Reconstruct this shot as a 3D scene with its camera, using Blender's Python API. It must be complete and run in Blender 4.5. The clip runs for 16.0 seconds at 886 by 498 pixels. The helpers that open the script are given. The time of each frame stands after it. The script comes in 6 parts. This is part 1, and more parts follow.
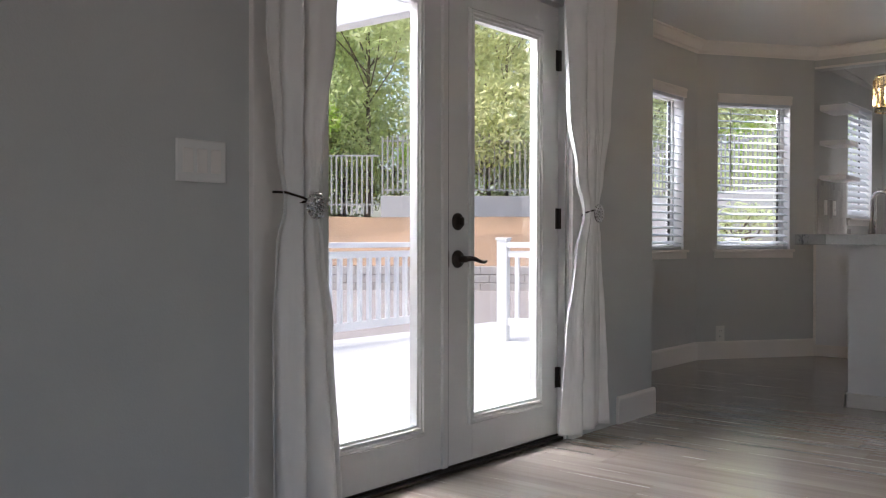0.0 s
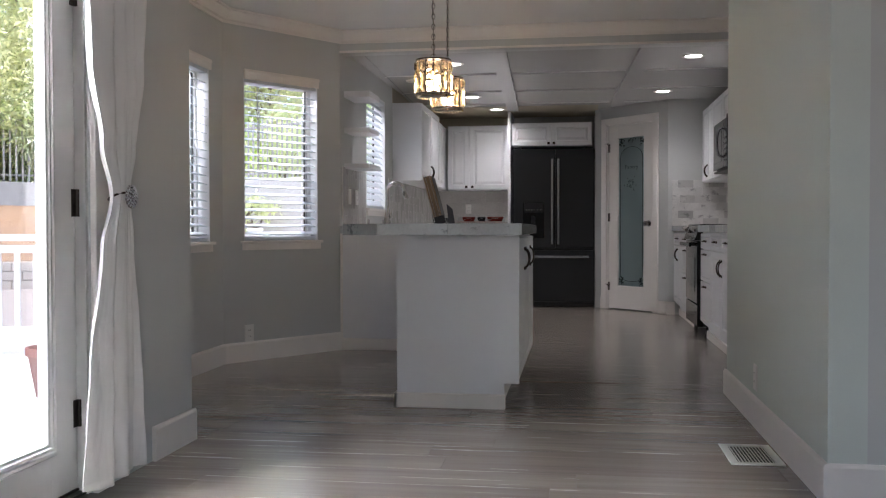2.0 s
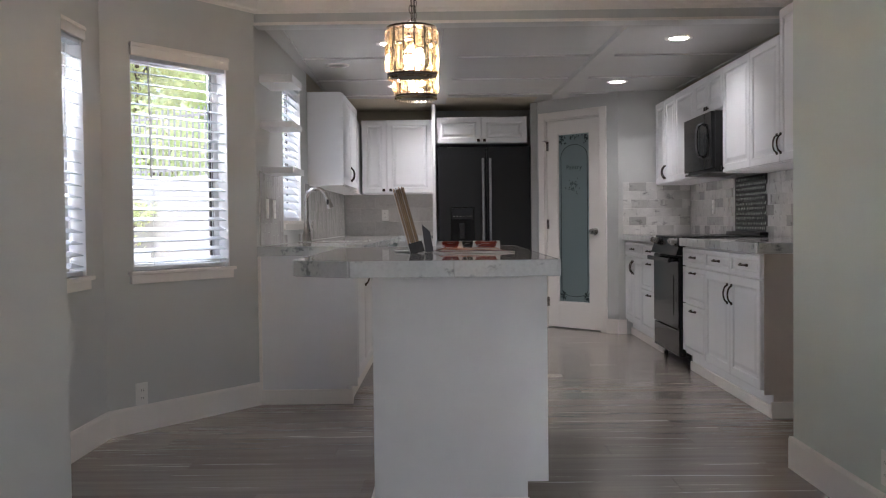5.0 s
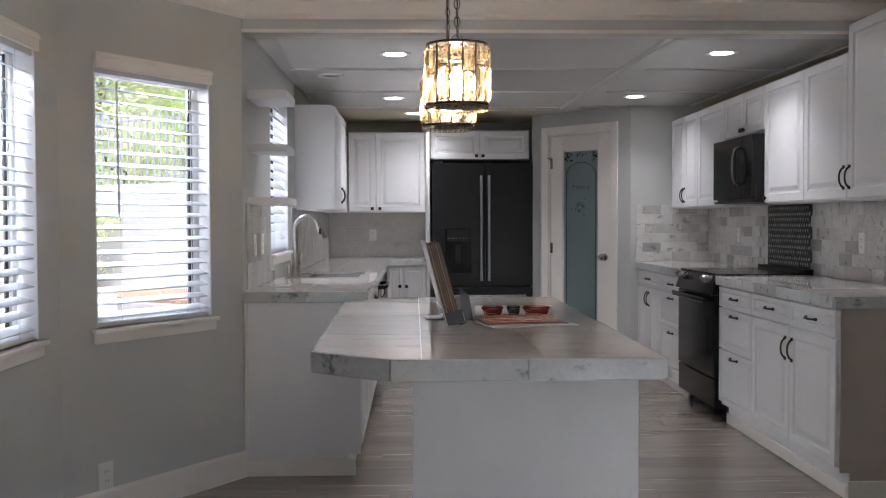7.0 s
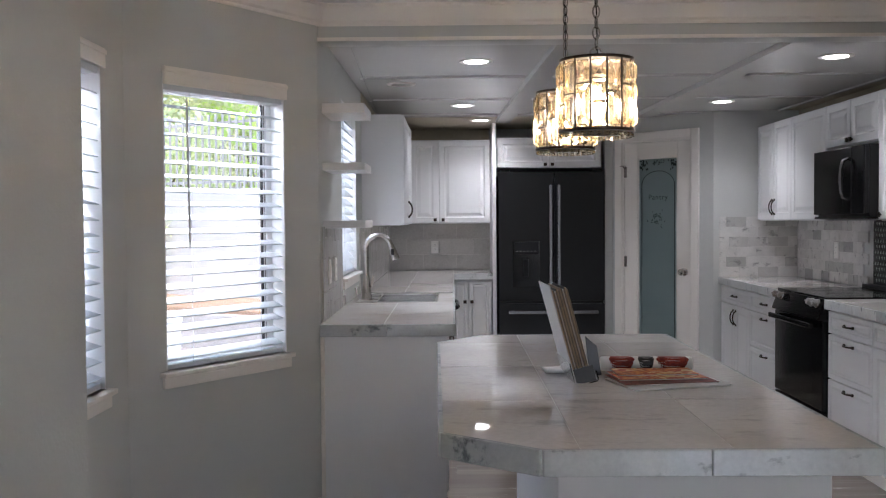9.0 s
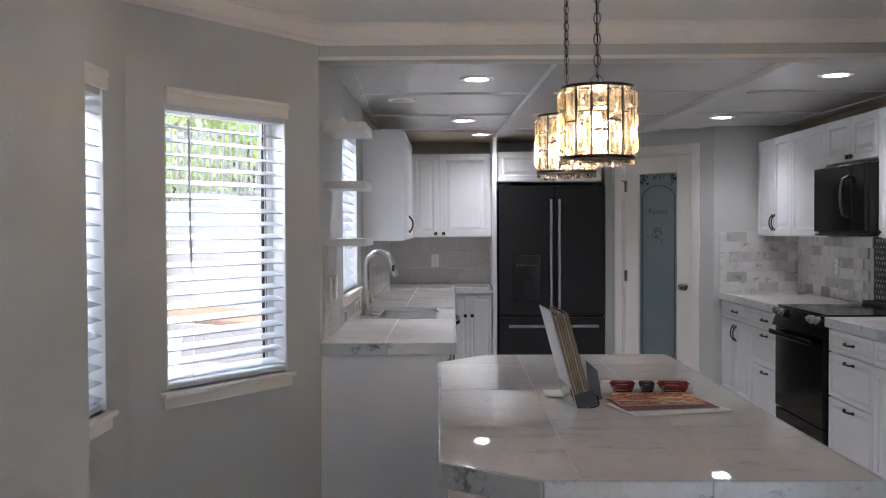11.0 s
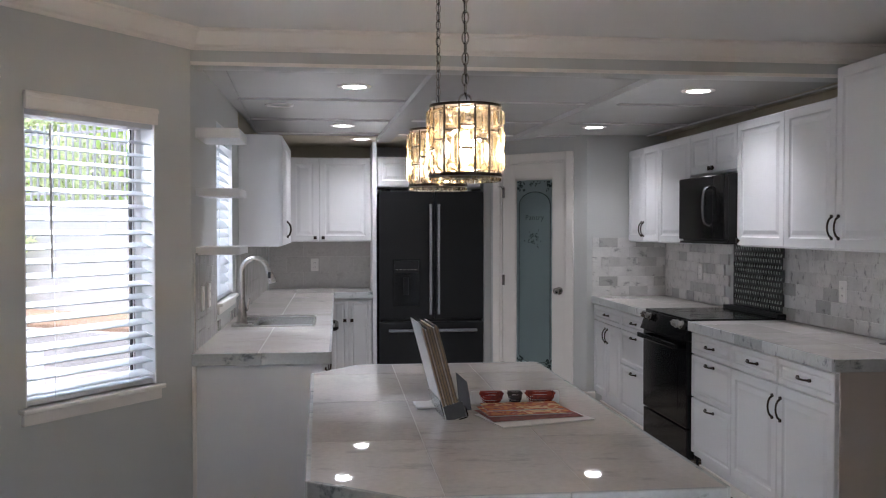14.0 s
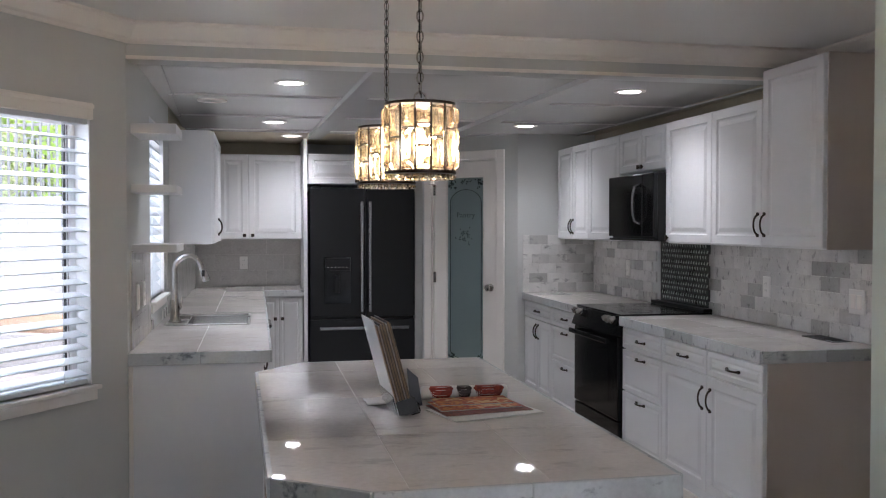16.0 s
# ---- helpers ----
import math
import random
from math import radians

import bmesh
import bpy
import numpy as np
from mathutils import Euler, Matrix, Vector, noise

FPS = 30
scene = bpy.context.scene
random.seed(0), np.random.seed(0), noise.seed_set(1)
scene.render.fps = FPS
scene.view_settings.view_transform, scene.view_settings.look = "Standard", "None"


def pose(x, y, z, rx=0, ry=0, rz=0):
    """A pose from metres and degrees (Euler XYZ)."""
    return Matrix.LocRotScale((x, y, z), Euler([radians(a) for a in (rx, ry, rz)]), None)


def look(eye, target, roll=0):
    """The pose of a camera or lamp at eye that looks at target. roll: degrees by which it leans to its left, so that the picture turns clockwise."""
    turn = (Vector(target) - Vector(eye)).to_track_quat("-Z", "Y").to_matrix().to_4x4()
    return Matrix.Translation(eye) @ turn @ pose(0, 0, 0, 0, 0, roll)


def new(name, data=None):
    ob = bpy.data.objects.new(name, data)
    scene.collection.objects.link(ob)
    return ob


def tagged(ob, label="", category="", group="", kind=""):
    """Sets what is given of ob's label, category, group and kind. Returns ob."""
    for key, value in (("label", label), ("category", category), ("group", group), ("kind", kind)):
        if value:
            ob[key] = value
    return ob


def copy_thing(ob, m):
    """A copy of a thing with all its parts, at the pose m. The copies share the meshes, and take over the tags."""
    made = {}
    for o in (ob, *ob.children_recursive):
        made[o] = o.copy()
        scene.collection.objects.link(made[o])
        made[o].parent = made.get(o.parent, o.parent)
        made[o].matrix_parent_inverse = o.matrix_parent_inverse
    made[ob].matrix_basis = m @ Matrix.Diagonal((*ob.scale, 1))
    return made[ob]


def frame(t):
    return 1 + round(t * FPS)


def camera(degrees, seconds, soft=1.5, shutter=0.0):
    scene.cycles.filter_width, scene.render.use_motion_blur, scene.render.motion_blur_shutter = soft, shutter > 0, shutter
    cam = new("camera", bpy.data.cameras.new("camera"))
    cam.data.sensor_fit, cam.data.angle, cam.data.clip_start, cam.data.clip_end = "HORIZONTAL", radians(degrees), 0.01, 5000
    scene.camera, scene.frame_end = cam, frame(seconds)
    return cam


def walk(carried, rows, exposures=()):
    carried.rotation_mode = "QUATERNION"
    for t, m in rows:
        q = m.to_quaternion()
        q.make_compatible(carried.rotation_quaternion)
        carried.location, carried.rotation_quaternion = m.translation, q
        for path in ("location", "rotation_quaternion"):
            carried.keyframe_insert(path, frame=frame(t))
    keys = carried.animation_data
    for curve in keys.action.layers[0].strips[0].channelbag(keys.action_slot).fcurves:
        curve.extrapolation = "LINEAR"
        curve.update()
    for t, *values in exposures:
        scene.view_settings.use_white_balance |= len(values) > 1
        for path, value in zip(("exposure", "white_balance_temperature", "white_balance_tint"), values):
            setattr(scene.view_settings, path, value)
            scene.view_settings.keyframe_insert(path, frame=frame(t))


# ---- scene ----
cam = camera(51.5, 16.0, soft=1.15)
PATH = [
    (0, (0.048, 0.456, 0.88), (-1.221, 2.002, 0.856), 0.1),
    (0.5, (-0.097, 0.603, 0.887), (-1.096, 2.336, 0.862), -0.1),
    (0.9, (-0.219, 0.641, 0.913), (-0.924, 2.512, 0.878), 0.2),
    (1, (-0.241, 0.673, 0.917), (-0.877, 2.568, 0.88), 0.1),
    (1.5, (-0.351, 0.857, 0.892), (-0.775, 2.811, 0.852), -0.1),
    (2, (-0.483, 1.066, 0.878), (-0.77, 3.044, 0.834), -0.1),
    (2.5, (-0.644, 1.205, 0.884), (-0.771, 3.2, 0.839), 0.1),
    (3, (-0.706, 1.436, 0.879), (-0.779, 3.435, 0.834), 0.1),
    (3.5, (-0.778, 1.685, 0.904), (-0.85, 3.683, 0.861), 0.0),
    (4, (-0.935, 1.908, 0.941), (-1.003, 3.906, 0.894), -0.0),
    (4.2, (-0.985, 2.009, 0.958), (-1.041, 4.007, 0.902), -0.2),
    (6.5, (-1.234, 2.894, 1.172), (-1.196, 4.893, 1.115), -0.2),
    (7, (-1.352, 3.091, 1.235), (-1.29, 5.089, 1.176), -0.2),
    (7.5, (-1.449, 3.245, 1.279), (-1.368, 5.243, 1.218), -0.2),
    (8, (-1.493, 3.398, 1.336), (-1.383, 5.394, 1.272), -0.2),
    (8.5, (-1.571, 3.475, 1.337), (-1.464, 5.471, 1.272), -0.3),
    (9, (-1.588, 3.498, 1.359), (-1.609, 5.497, 1.296), -0.4),
    (9.2, (-1.596, 3.518, 1.361), (-1.634, 5.516, 1.304), -0.1),
    (11.5, (-1.584, 3.49, 1.416), (-1.602, 5.49, 1.374), -0.3),
    (12, (-1.57, 3.481, 1.422), (-1.57, 5.48, 1.383), -0.3),
    (12.5, (-1.569, 3.456, 1.425), (-1.448, 5.452, 1.381), -0.1),
    (13, (-1.563, 3.459, 1.415), (-1.358, 5.448, 1.37), -0.1),
    (13.5, (-1.551, 3.472, 1.42), (-1.327, 5.459, 1.375), -0.1),
    (14, (-1.553, 3.479, 1.444), (-1.323, 5.465, 1.399), -0.0),
    (14.5, (-1.53, 3.473, 1.515), (-1.297, 5.459, 1.47), -0.1),
    (15, (-1.534, 3.456, 1.523), (-1.291, 5.441, 1.476), 0.0),
    (15.5, (-1.559, 3.438, 1.491), (-1.187, 5.403, 1.442), 0.1),
    (16, (-1.643, 3.469, 1.442), (-1.244, 5.428, 1.392), 0.0),
]
walk(cam, [(t, look(eye, target, roll)) for t, eye, target, roll in PATH], [(0, 2.62, 6350, 14), (0.5, 2.66, 6300, 14), (2, 3.00, 6200, 14), (4, 3.28, 6200, 14), (7, 3.32, 6100, 13.5), (9, 3.28, 5950, 13), (16, 3.30, 5950, 13)])

# ---- light ----
world = bpy.data.worlds.new("sky")
scene.world = world
world.use_nodes = True
wn = world.node_tree.nodes
sky = wn.new("ShaderNodeTexSky")
sky.sky_type, sky.sun_disc = "NISHITA", False
sky.sun_elevation, sky.sun_rotation = radians(70), radians(177)
sky.air_density, sky.dust_density = 1.0, 3.0
wn["Background"].inputs[1].default_value = 0.059
world.node_tree.links.new(sky.outputs[0], wn["Background"].inputs[0])
sun = new("sun", bpy.data.lights.new("sun", "SUN"))
sun.data.energy, sun.data.angle, sun.data.color = 0.85, radians(20), (1.0, 0.96, 0.90)
sun.matrix_basis = look((0.3, -5, 14), (0, 0, 0))


def area(name, m, sx, sy, watts, colour=(1, 1, 1), shape="RECTANGLE", spread=180):
    d = bpy.data.lights.new(name, "AREA")
    d.shape, d.size, d.energy, d.color = shape, sx, watts, colour
    if shape == "RECTANGLE":
        d.size_y = sy
    d.spread = radians(spread)
    ob = new(name, d)
    ob.matrix_basis = m
    return ob


DAY = (0.96, 0.98, 1.0)
# daylight from the sky above each opening
area("door_daylight", look((-2.76, 3.12, 2.475), (-0.4, 3.2, 0.5)), 1.5, 0.5, 520, DAY)
area("bay_daylight", look((-3.0, 5.88, 2.25), (-2.5, 6.4, 1.2)), 0.5, 0.5, 7.5, DAY)
area("bay_daylight", look((-3.45, 7.15, 2.15), (-2.3, 7.35, 1.2)), 0.7, 0.7, 4.5, DAY)
area("sink_daylight", look((-2.75, 8.8, 2.5), (-1.2, 8.8, 0.9)), 0.7, 0.6, 5, DAY)
# fill lamps added behind the camera, at openings assumed out of view
area("living_fill", look((3.68, 1.5, 1.3), (0, 1.6, 1.1)), 2.0, 1.3, 0.4, DAY)
area("living_fill", look((1.5, -3.1, 1.3), (-0.6, 4, 1.1)), 2.0, 1.3, 3.4, DAY)
# ceiling downlights and pendant bulbs
CANS = [(0.395, 8.28), (0.335, 10.09), (-1.459, 8.34), (-1.508, 10.19), (-1.35, 11.18)]
for x, y in CANS:
    area("downlight_lamp", look((x, y, 2.178), (x, y, 0)), 0.14, 0.14, 0.38, (1.0, 0.975, 0.96), "DISK", 120)
PENDANTS = [(-1.223, 5.83), (-1.229, 6.41)]
for x, y in PENDANTS:
    pl = new("pendant_lamp", bpy.data.lights.new("pendant_lamp", "POINT"))
    pl.data.energy, pl.data.color, pl.data.shadow_soft_size = 9.0, (1.0, 0.84, 0.66), 0.030
    pl.location = (x, y, 1.648)

# ---- materials ----


def nodes_of(m):
    m.use_nodes = True
    return m.node_tree.nodes, m.node_tree.links, m.node_tree.nodes["Principled BSDF"]


def mix(n, l, fac, a, b, how="MIX"):
    x = n.new("ShaderNodeMix")
    x.data_type, x.blend_type = "RGBA", how
    for i, v in ((0, fac), (6, a), (7, b)):
        if isinstance(v, (int, float)):
            x.inputs[i].default_value = v
        elif isinstance(v, tuple):
            x.inputs[i].default_value = (*v, 1)
        else:
            l.new(v, x.inputs[i])
    return x.outputs[2]


def noise_of(n, l, scale, stretch=(1, 1, 1), detail=4.0, rough=0.6, coord="Object", lo=0.35, hi=0.65, shift=None):
    tc, mp, no, rp = (n.new("ShaderNode" + k) for k in ("TexCoord", "Mapping", "TexNoise", "ValToRGB"))
    mp.inputs["Scale"].default_value = stretch
    l.new(tc.outputs[coord], mp.inputs[0])
    if shift is not None:
        l.new(shift, mp.inputs["Location"])
    l.new(mp.outputs[0], no.inputs["Vector"])
    no.inputs["Scale"].default_value, no.inputs["Detail"].default_value, no.inputs["Roughness"].default_value = scale, detail, rough
    rp.color_ramp.elements[0].position, rp.color_ramp.elements[1].position = lo, hi
    l.new(no.outputs[0], rp.inputs[0])
    return rp.outputs[0]


def bump_of(n, l, b, height, strength, dist=0.001):
    bm_ = n.new("ShaderNodeBump")
    bm_.inputs["Strength"].default_value, bm_.inputs["Distance"].default_value = strength, dist
    l.new(height, bm_.inputs["Height"])
    l.new(bm_.outputs[0], b.inputs["Normal"])


def paint(name, colour, rough=0.5, metal=0.0, grain=60.0, vary=0.05, bump=0.15, patch=1.5, dist=0.001, spec=0.5):
    """Paint, plastic or metal: broad patches, fine grain and a little relief."""
    m = bpy.data.materials.new(name)
    n, l, b = nodes_of(m)
    dark = tuple(c * (1 - vary) for c in colour)
    light = tuple(min(1, c * (1 + vary * 0.6)) for c in colour)
    broad = noise_of(n, l, patch, detail=3, lo=0.3, hi=0.7)
    fine = noise_of(n, l, grain, detail=2, lo=0.25, hi=0.75)
    l.new(mix(n, l, 0.35, mix(n, l, broad, dark, light), mix(n, l, fine, dark, light)), b.inputs["Base Color"])
    b.inputs["Metallic"].default_value = metal
    b.inputs["Specular IOR Level"].default_value = spec
    mr = n.new("ShaderNodeMapRange")
    mr.inputs[3].default_value, mr.inputs[4].default_value = rough * 0.9, min(1, rough * 1.12)
    l.new(broad, mr.inputs[0])
    l.new(mr.outputs[0], b.inputs["Roughness"])
    if bump:
        bump_of(n, l, b, fine, bump, dist)
    return m


def marble(name, base, vein, rough=0.12, scale=3.0, vary=0.16, contrast=0.75):
    m = bpy.data.materials.new(name)
    n, l, b = nodes_of(m)
    oi = n.new("ShaderNodeObjectInfo")
    mul = n.new("ShaderNodeMath")
    mul.operation = "MULTIPLY"
    mul.inputs[1].default_value = 37.0
    l.new(oi.outputs["Random"], mul.inputs[0])
    comb = n.new("ShaderNodeCombineXYZ")
    for i in range(3):
        l.new(mul.outputs[0], comb.inputs[i])
    cloud = noise_of(n, l, scale, detail=8, rough=0.62, lo=0.3, hi=0.75, shift=comb.outputs[0])
    veins = noise_of(n, l, scale * 1.3, (1, 2.4, 1.6), detail=12, rough=0.68, lo=0.56, hi=0.66, shift=comb.outputs[0])
    fine = noise_of(n, l, scale * 14, detail=4, lo=0.3, hi=0.7)
    col = mix(n, l, cloud, base, tuple(c * (1 - vary) for c in base))
    f1 = n.new("ShaderNodeMath")
    f1.operation = "MULTIPLY"
    f1.inputs[1].default_value = contrast
    l.new(veins, f1.inputs[0])
    col = mix(n, l, f1.outputs[0], col, vein)
    col = mix(n, l, 0.08, col, fine)
    pw = n.new("ShaderNodeMath")
    pw.operation = "POWER"
    pw.inputs[1].default_value = 4.0
    l.new(oi.outputs["Random"], pw.inputs[0])
    tone = n.new("ShaderNodeMapRange")
    tone.inputs[3].default_value, tone.inputs[4].default_value = 1.03, 1.03 - vary * 1.9
    l.new(pw.outputs[0], tone.inputs[0])
    hsv = n.new("ShaderNodeHueSaturation")
    l.new(col, hsv.inputs["Color"])
    l.new(tone.outputs[0], hsv.inputs["Value"])
    l.new(hsv.outputs[0], b.inputs["Base Color"])
    b.inputs["Roughness"].default_value = rough
    bump_of(n, l, b, fine, 0.008)
    return m


def plank_mat(name):
    m = bpy.data.materials.new(name)
    n, l, b = nodes_of(m)
    oi = n.new("ShaderNodeObjectInfo")
    geo = n.new("ShaderNodeNewGeometry")
    add = n.new("ShaderNodeMath")
    l.new(oi.outputs["Random"], add.inputs[0])
    l.new(geo.outputs["Random Per Island"], add.inputs[1])
    fr = n.new("ShaderNodeMath")
    fr.operation = "FRACT"
    l.new(add.outputs[0], fr.inputs[0])
    mul = n.new("ShaderNodeMath")
    mul.operation = "MULTIPLY"
    mul.inputs[1].default_value = 53.0
    l.new(fr.outputs[0], mul.inputs[0])
    comb = n.new("ShaderNodeCombineXYZ")
    for i in range(3):
        l.new(mul.outputs[0], comb.inputs[i])
    streak = noise_of(n, l, 2.2, (0.32, 4.5, 1), detail=6, rough=0.65, lo=0.3, hi=0.72, shift=comb.outputs[0])
    grain = noise_of(n, l, 5.0, (0.22, 8, 1), detail=6, rough=0.62, lo=0.3, hi=0.7, shift=comb.outputs[0])
    ramp = n.new("ShaderNodeValToRGB")
    ramp.color_ramp.elements[0].color = (0.285, 0.234, 0.193, 1)
    ramp.color_ramp.elements[1].color = (0.385, 0.328, 0.281, 1)
    l.new(fr.outputs[0], ramp.inputs[0])
    col = mix(n, l, streak, ramp.outputs[0], (0.215, 0.174, 0.142))
    col = mix(n, l, 0.15, col, mix(n, l, grain, (0.17, 0.144, 0.123), (0.44, 0.40, 0.365)))
    l.new(col, b.inputs["Base Color"])
    mr = n.new("ShaderNodeMapRange")
    mr.inputs[3].default_value, mr.inputs[4].default_value = 0.17, 0.29
    l.new(grain, mr.inputs[0])
    l.new(mr.outputs[0], b.inputs["Roughness"])
    bump_of(n, l, b, grain, 0.04, 0.001)
    b.inputs["Specular IOR Level"].default_value = 0.8
    b.inputs["Coat Weight"].default_value, b.inputs["Coat Roughness"].default_value = 0.45, 0.24
    return m


def glass(name, colour=(1, 1, 1), rough=0.0, ior=1.45, weight=1.0):
    m = bpy.data.materials.new(name)
    n, l, b = nodes_of(m)
    b.inputs["Base Color"].default_value = (*colour, 1)
    b.inputs["Roughness"].default_value = rough
    b.inputs["IOR"].default_value = ior
    b.inputs["Transmission Weight"].default_value = weight
    return m


def glow(name, colour, strength):
    m = bpy.data.materials.new(name)
    n, l, b = nodes_of(m)
    b.inputs["Emission Color"].default_value = (*colour, 1)
    b.inputs["Emission Strength"].default_value = strength
    b.inputs["Base Color"].default_value = (0.8, 0.8, 0.8, 1)
    return m


def leaf_mat(name, a, c):
    m = bpy.data.materials.new(name)
    n, l, b = nodes_of(m)
    geo = n.new("ShaderNodeNewGeometry")
    l.new(mix(n, l, geo.outputs["Random Per Island"], a, c), b.inputs["Base Color"])
    b.inputs["Roughness"].default_value = 0.55
    tr, mx = n.new("ShaderNodeBsdfTranslucent"), n.new("ShaderNodeMixShader")
    tr.inputs[0].default_value = (*[min(1, v * 2.6) for v in c], 1)
    mx.inputs[0].default_value = 0.5
    l.new(b.outputs[0], mx.inputs[1]), l.new(tr.outputs[0], mx.inputs[2])
    l.new(mx.outputs[0], n["Material Output"].inputs[0])
    return m


WALL = paint("wall_paint", (0.56, 0.565, 0.55), 0.55, grain=140, vary=0.03, bump=0.25, patch=0.8, dist=0.0015)
# wall paint again, lighter and greener: daylight from the door put into the colour
WALL_DAYLIT = paint("wall_paint_daylit", (0.62, 0.665, 0.615), 0.55, grain=140, vary=0.03, bump=0.25, patch=0.8, dist=0.0015)
CEIL = paint("ceiling_paint", (0.74, 0.73, 0.71), 0.4, grain=90, vary=0.03, bump=0.15, patch=0.7)
TRIM = paint("trim_paint", (0.85, 0.81, 0.765), 0.38, grain=60, vary=0.03, bump=0.08)
CAB = paint("cabinet_white", (0.80, 0.80, 0.81), 0.36, grain=40, vary=0.025, bump=0.05)
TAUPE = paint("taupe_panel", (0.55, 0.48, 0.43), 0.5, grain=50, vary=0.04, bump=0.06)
DOORW = paint("door_white", (0.70, 0.69, 0.67), 0.4, grain=50, vary=0.04, bump=0.08)
PLATE = paint("plate_plastic", (0.80, 0.79, 0.76), 0.35, grain=30, vary=0.02, bump=0)
FLOOR = plank_mat("vinyl_plank")
GAP = paint("floor_gap", (0.15, 0.125, 0.105), 0.7)
COUNTER = marble("marble_tile", (0.87, 0.81, 0.77), (0.44, 0.42, 0.40), 0.025, 4.0, 0.17, 0.5)
COUNTER.node_tree.nodes["Principled BSDF"].inputs["Specular IOR Level"].default_value = 0.75
EDGE = marble("marble_edge", (0.70, 0.72, 0.72), (0.16, 0.18, 0.20), 0.10, 6.5, 0.18, 0.95)
SPLASH = marble("marble_splash", (0.77, 0.755, 0.73), (0.27, 0.27, 0.265), 0.2, 8.0, 0.25, 0.9)
SPLASHB = marble("marble_splash_grey", (0.56, 0.545, 0.525), (0.33, 0.32, 0.31), 0.2, 5.0, 0.12, 0.5)
TANWALL = paint("tan_strip", (0.46, 0.41, 0.31), 0.7, grain=60, vary=0.15, bump=0.15)
CEILK = paint("kitchen_ceiling_gloss", (0.72, 0.715, 0.70), 0.24, grain=90, vary=0.03, bump=0.06, patch=0.7)
GROUT = paint("grout", (0.68, 0.665, 0.64), 0.8, grain=200, vary=0.08)
SLATE = paint("slate_steel", (0.015, 0.0155, 0.017), 0.36, metal=0.2, grain=120, vary=0.08, bump=0.03, spec=0.35)
SLATEH = paint("slate_handle", (0.22, 0.22, 0.23), 0.26, metal=0.9, grain=200, vary=0.06, bump=0.02)
BLACKG = paint("black_gloss", (0.006, 0.006, 0.0065), 0.14, grain=20, vary=0.1, bump=0, spec=0.32)
BLACKM = paint("black_matte", (0.010, 0.010, 0.010), 0.38, grain=60, vary=0.15, bump=0.05, spec=0.35)
BRONZE = paint("bronze_hardware", (0.05, 0.038, 0.03), 0.3, metal=0.8, grain=80, vary=0.2, bump=0.05)
STEEL = paint("brushed_steel", (0.36, 0.34, 0.32), 0.28, metal=1.0, grain=200, vary=0.05, bump=0.02)
NICKEL = paint("nickel", (0.46, 0.43, 0.40), 0.20, metal=1.0, grain=80, vary=0.1, bump=0.02)
CHROME = paint("chrome", (0.75, 0.75, 0.76), 0.08, metal=1.0, grain=20, vary=0.02, bump=0)
FABRIC = paint("curtain_fabric", (0.84, 0.825, 0.80), 0.85, grain=320, vary=0.05, bump=0.5, dist=0.001)
SLAT = paint("blind_slat", (0.66, 0.69, 0.73), 0.4, grain=40, vary=0.02, bump=0)
GLASS = glass("window_glass")
FROST = glass("frosted_glass", (0.34, 0.44, 0.45), 0.35, 1.45, 0.55)
ETCHL = paint("etched_word", (0.13, 0.18, 0.18), 0.5, grain=200, vary=0.2)
ETCH = paint("etched_line", (0.05, 0.075, 0.075), 0.5, grain=200, vary=0.2)
CRYSTAL = glass("amber_crystal", (1.0, 0.89, 0.70), 0.03, 1.42)
n_, l_, b_ = CRYSTAL.node_tree.nodes, CRYSTAL.node_tree.links, CRYSTAL.node_tree.nodes["Principled BSDF"]
tr_, mx_ = n_.new("ShaderNodeBsdfTranslucent"), n_.new("ShaderNodeMixShader")
tr_.inputs[0].default_value = (1.0, 0.90, 0.72, 1)
mx_.inputs[0].default_value = 0.006
l_.new(b_.outputs[0], mx_.inputs[1]), l_.new(tr_.outputs[0], mx_.inputs[2])
tp_, my_ = n_.new("ShaderNodeBsdfTransparent"), n_.new("ShaderNodeMixShader")
tp_.inputs[0].default_value = (1.0, 0.91, 0.75, 1)
my_.inputs[0].default_value = 0.24
l_.new(mx_.outputs[0], my_.inputs[1]), l_.new(tp_.outputs[0], my_.inputs[2])
l_.new(my_.outputs[0], n_["Material Output"].inputs[0])
ACRYLIC = glass("clear_acrylic", (0.97, 0.98, 1.0), 0.02, 1.35)
BULB = glow("bulb_glow", (1.0, 0.60, 0.24), 4)
CANGLOW = glow("downlight_lens", (1.0, 0.98, 0.96), 3)
SINKM = paint("sink_steel", (0.34, 0.33, 0.32), 0.26, metal=1.0, grain=200, vary=0.08, bump=0.02)
PAPER = paint("white_paper", (0.82, 0.80, 0.78), 0.5, grain=50, vary=0.04, bump=0)
TANP = paint("tan_print", (0.52, 0.36, 0.22), 0.4, grain=60, vary=0.4, patch=22, bump=0)


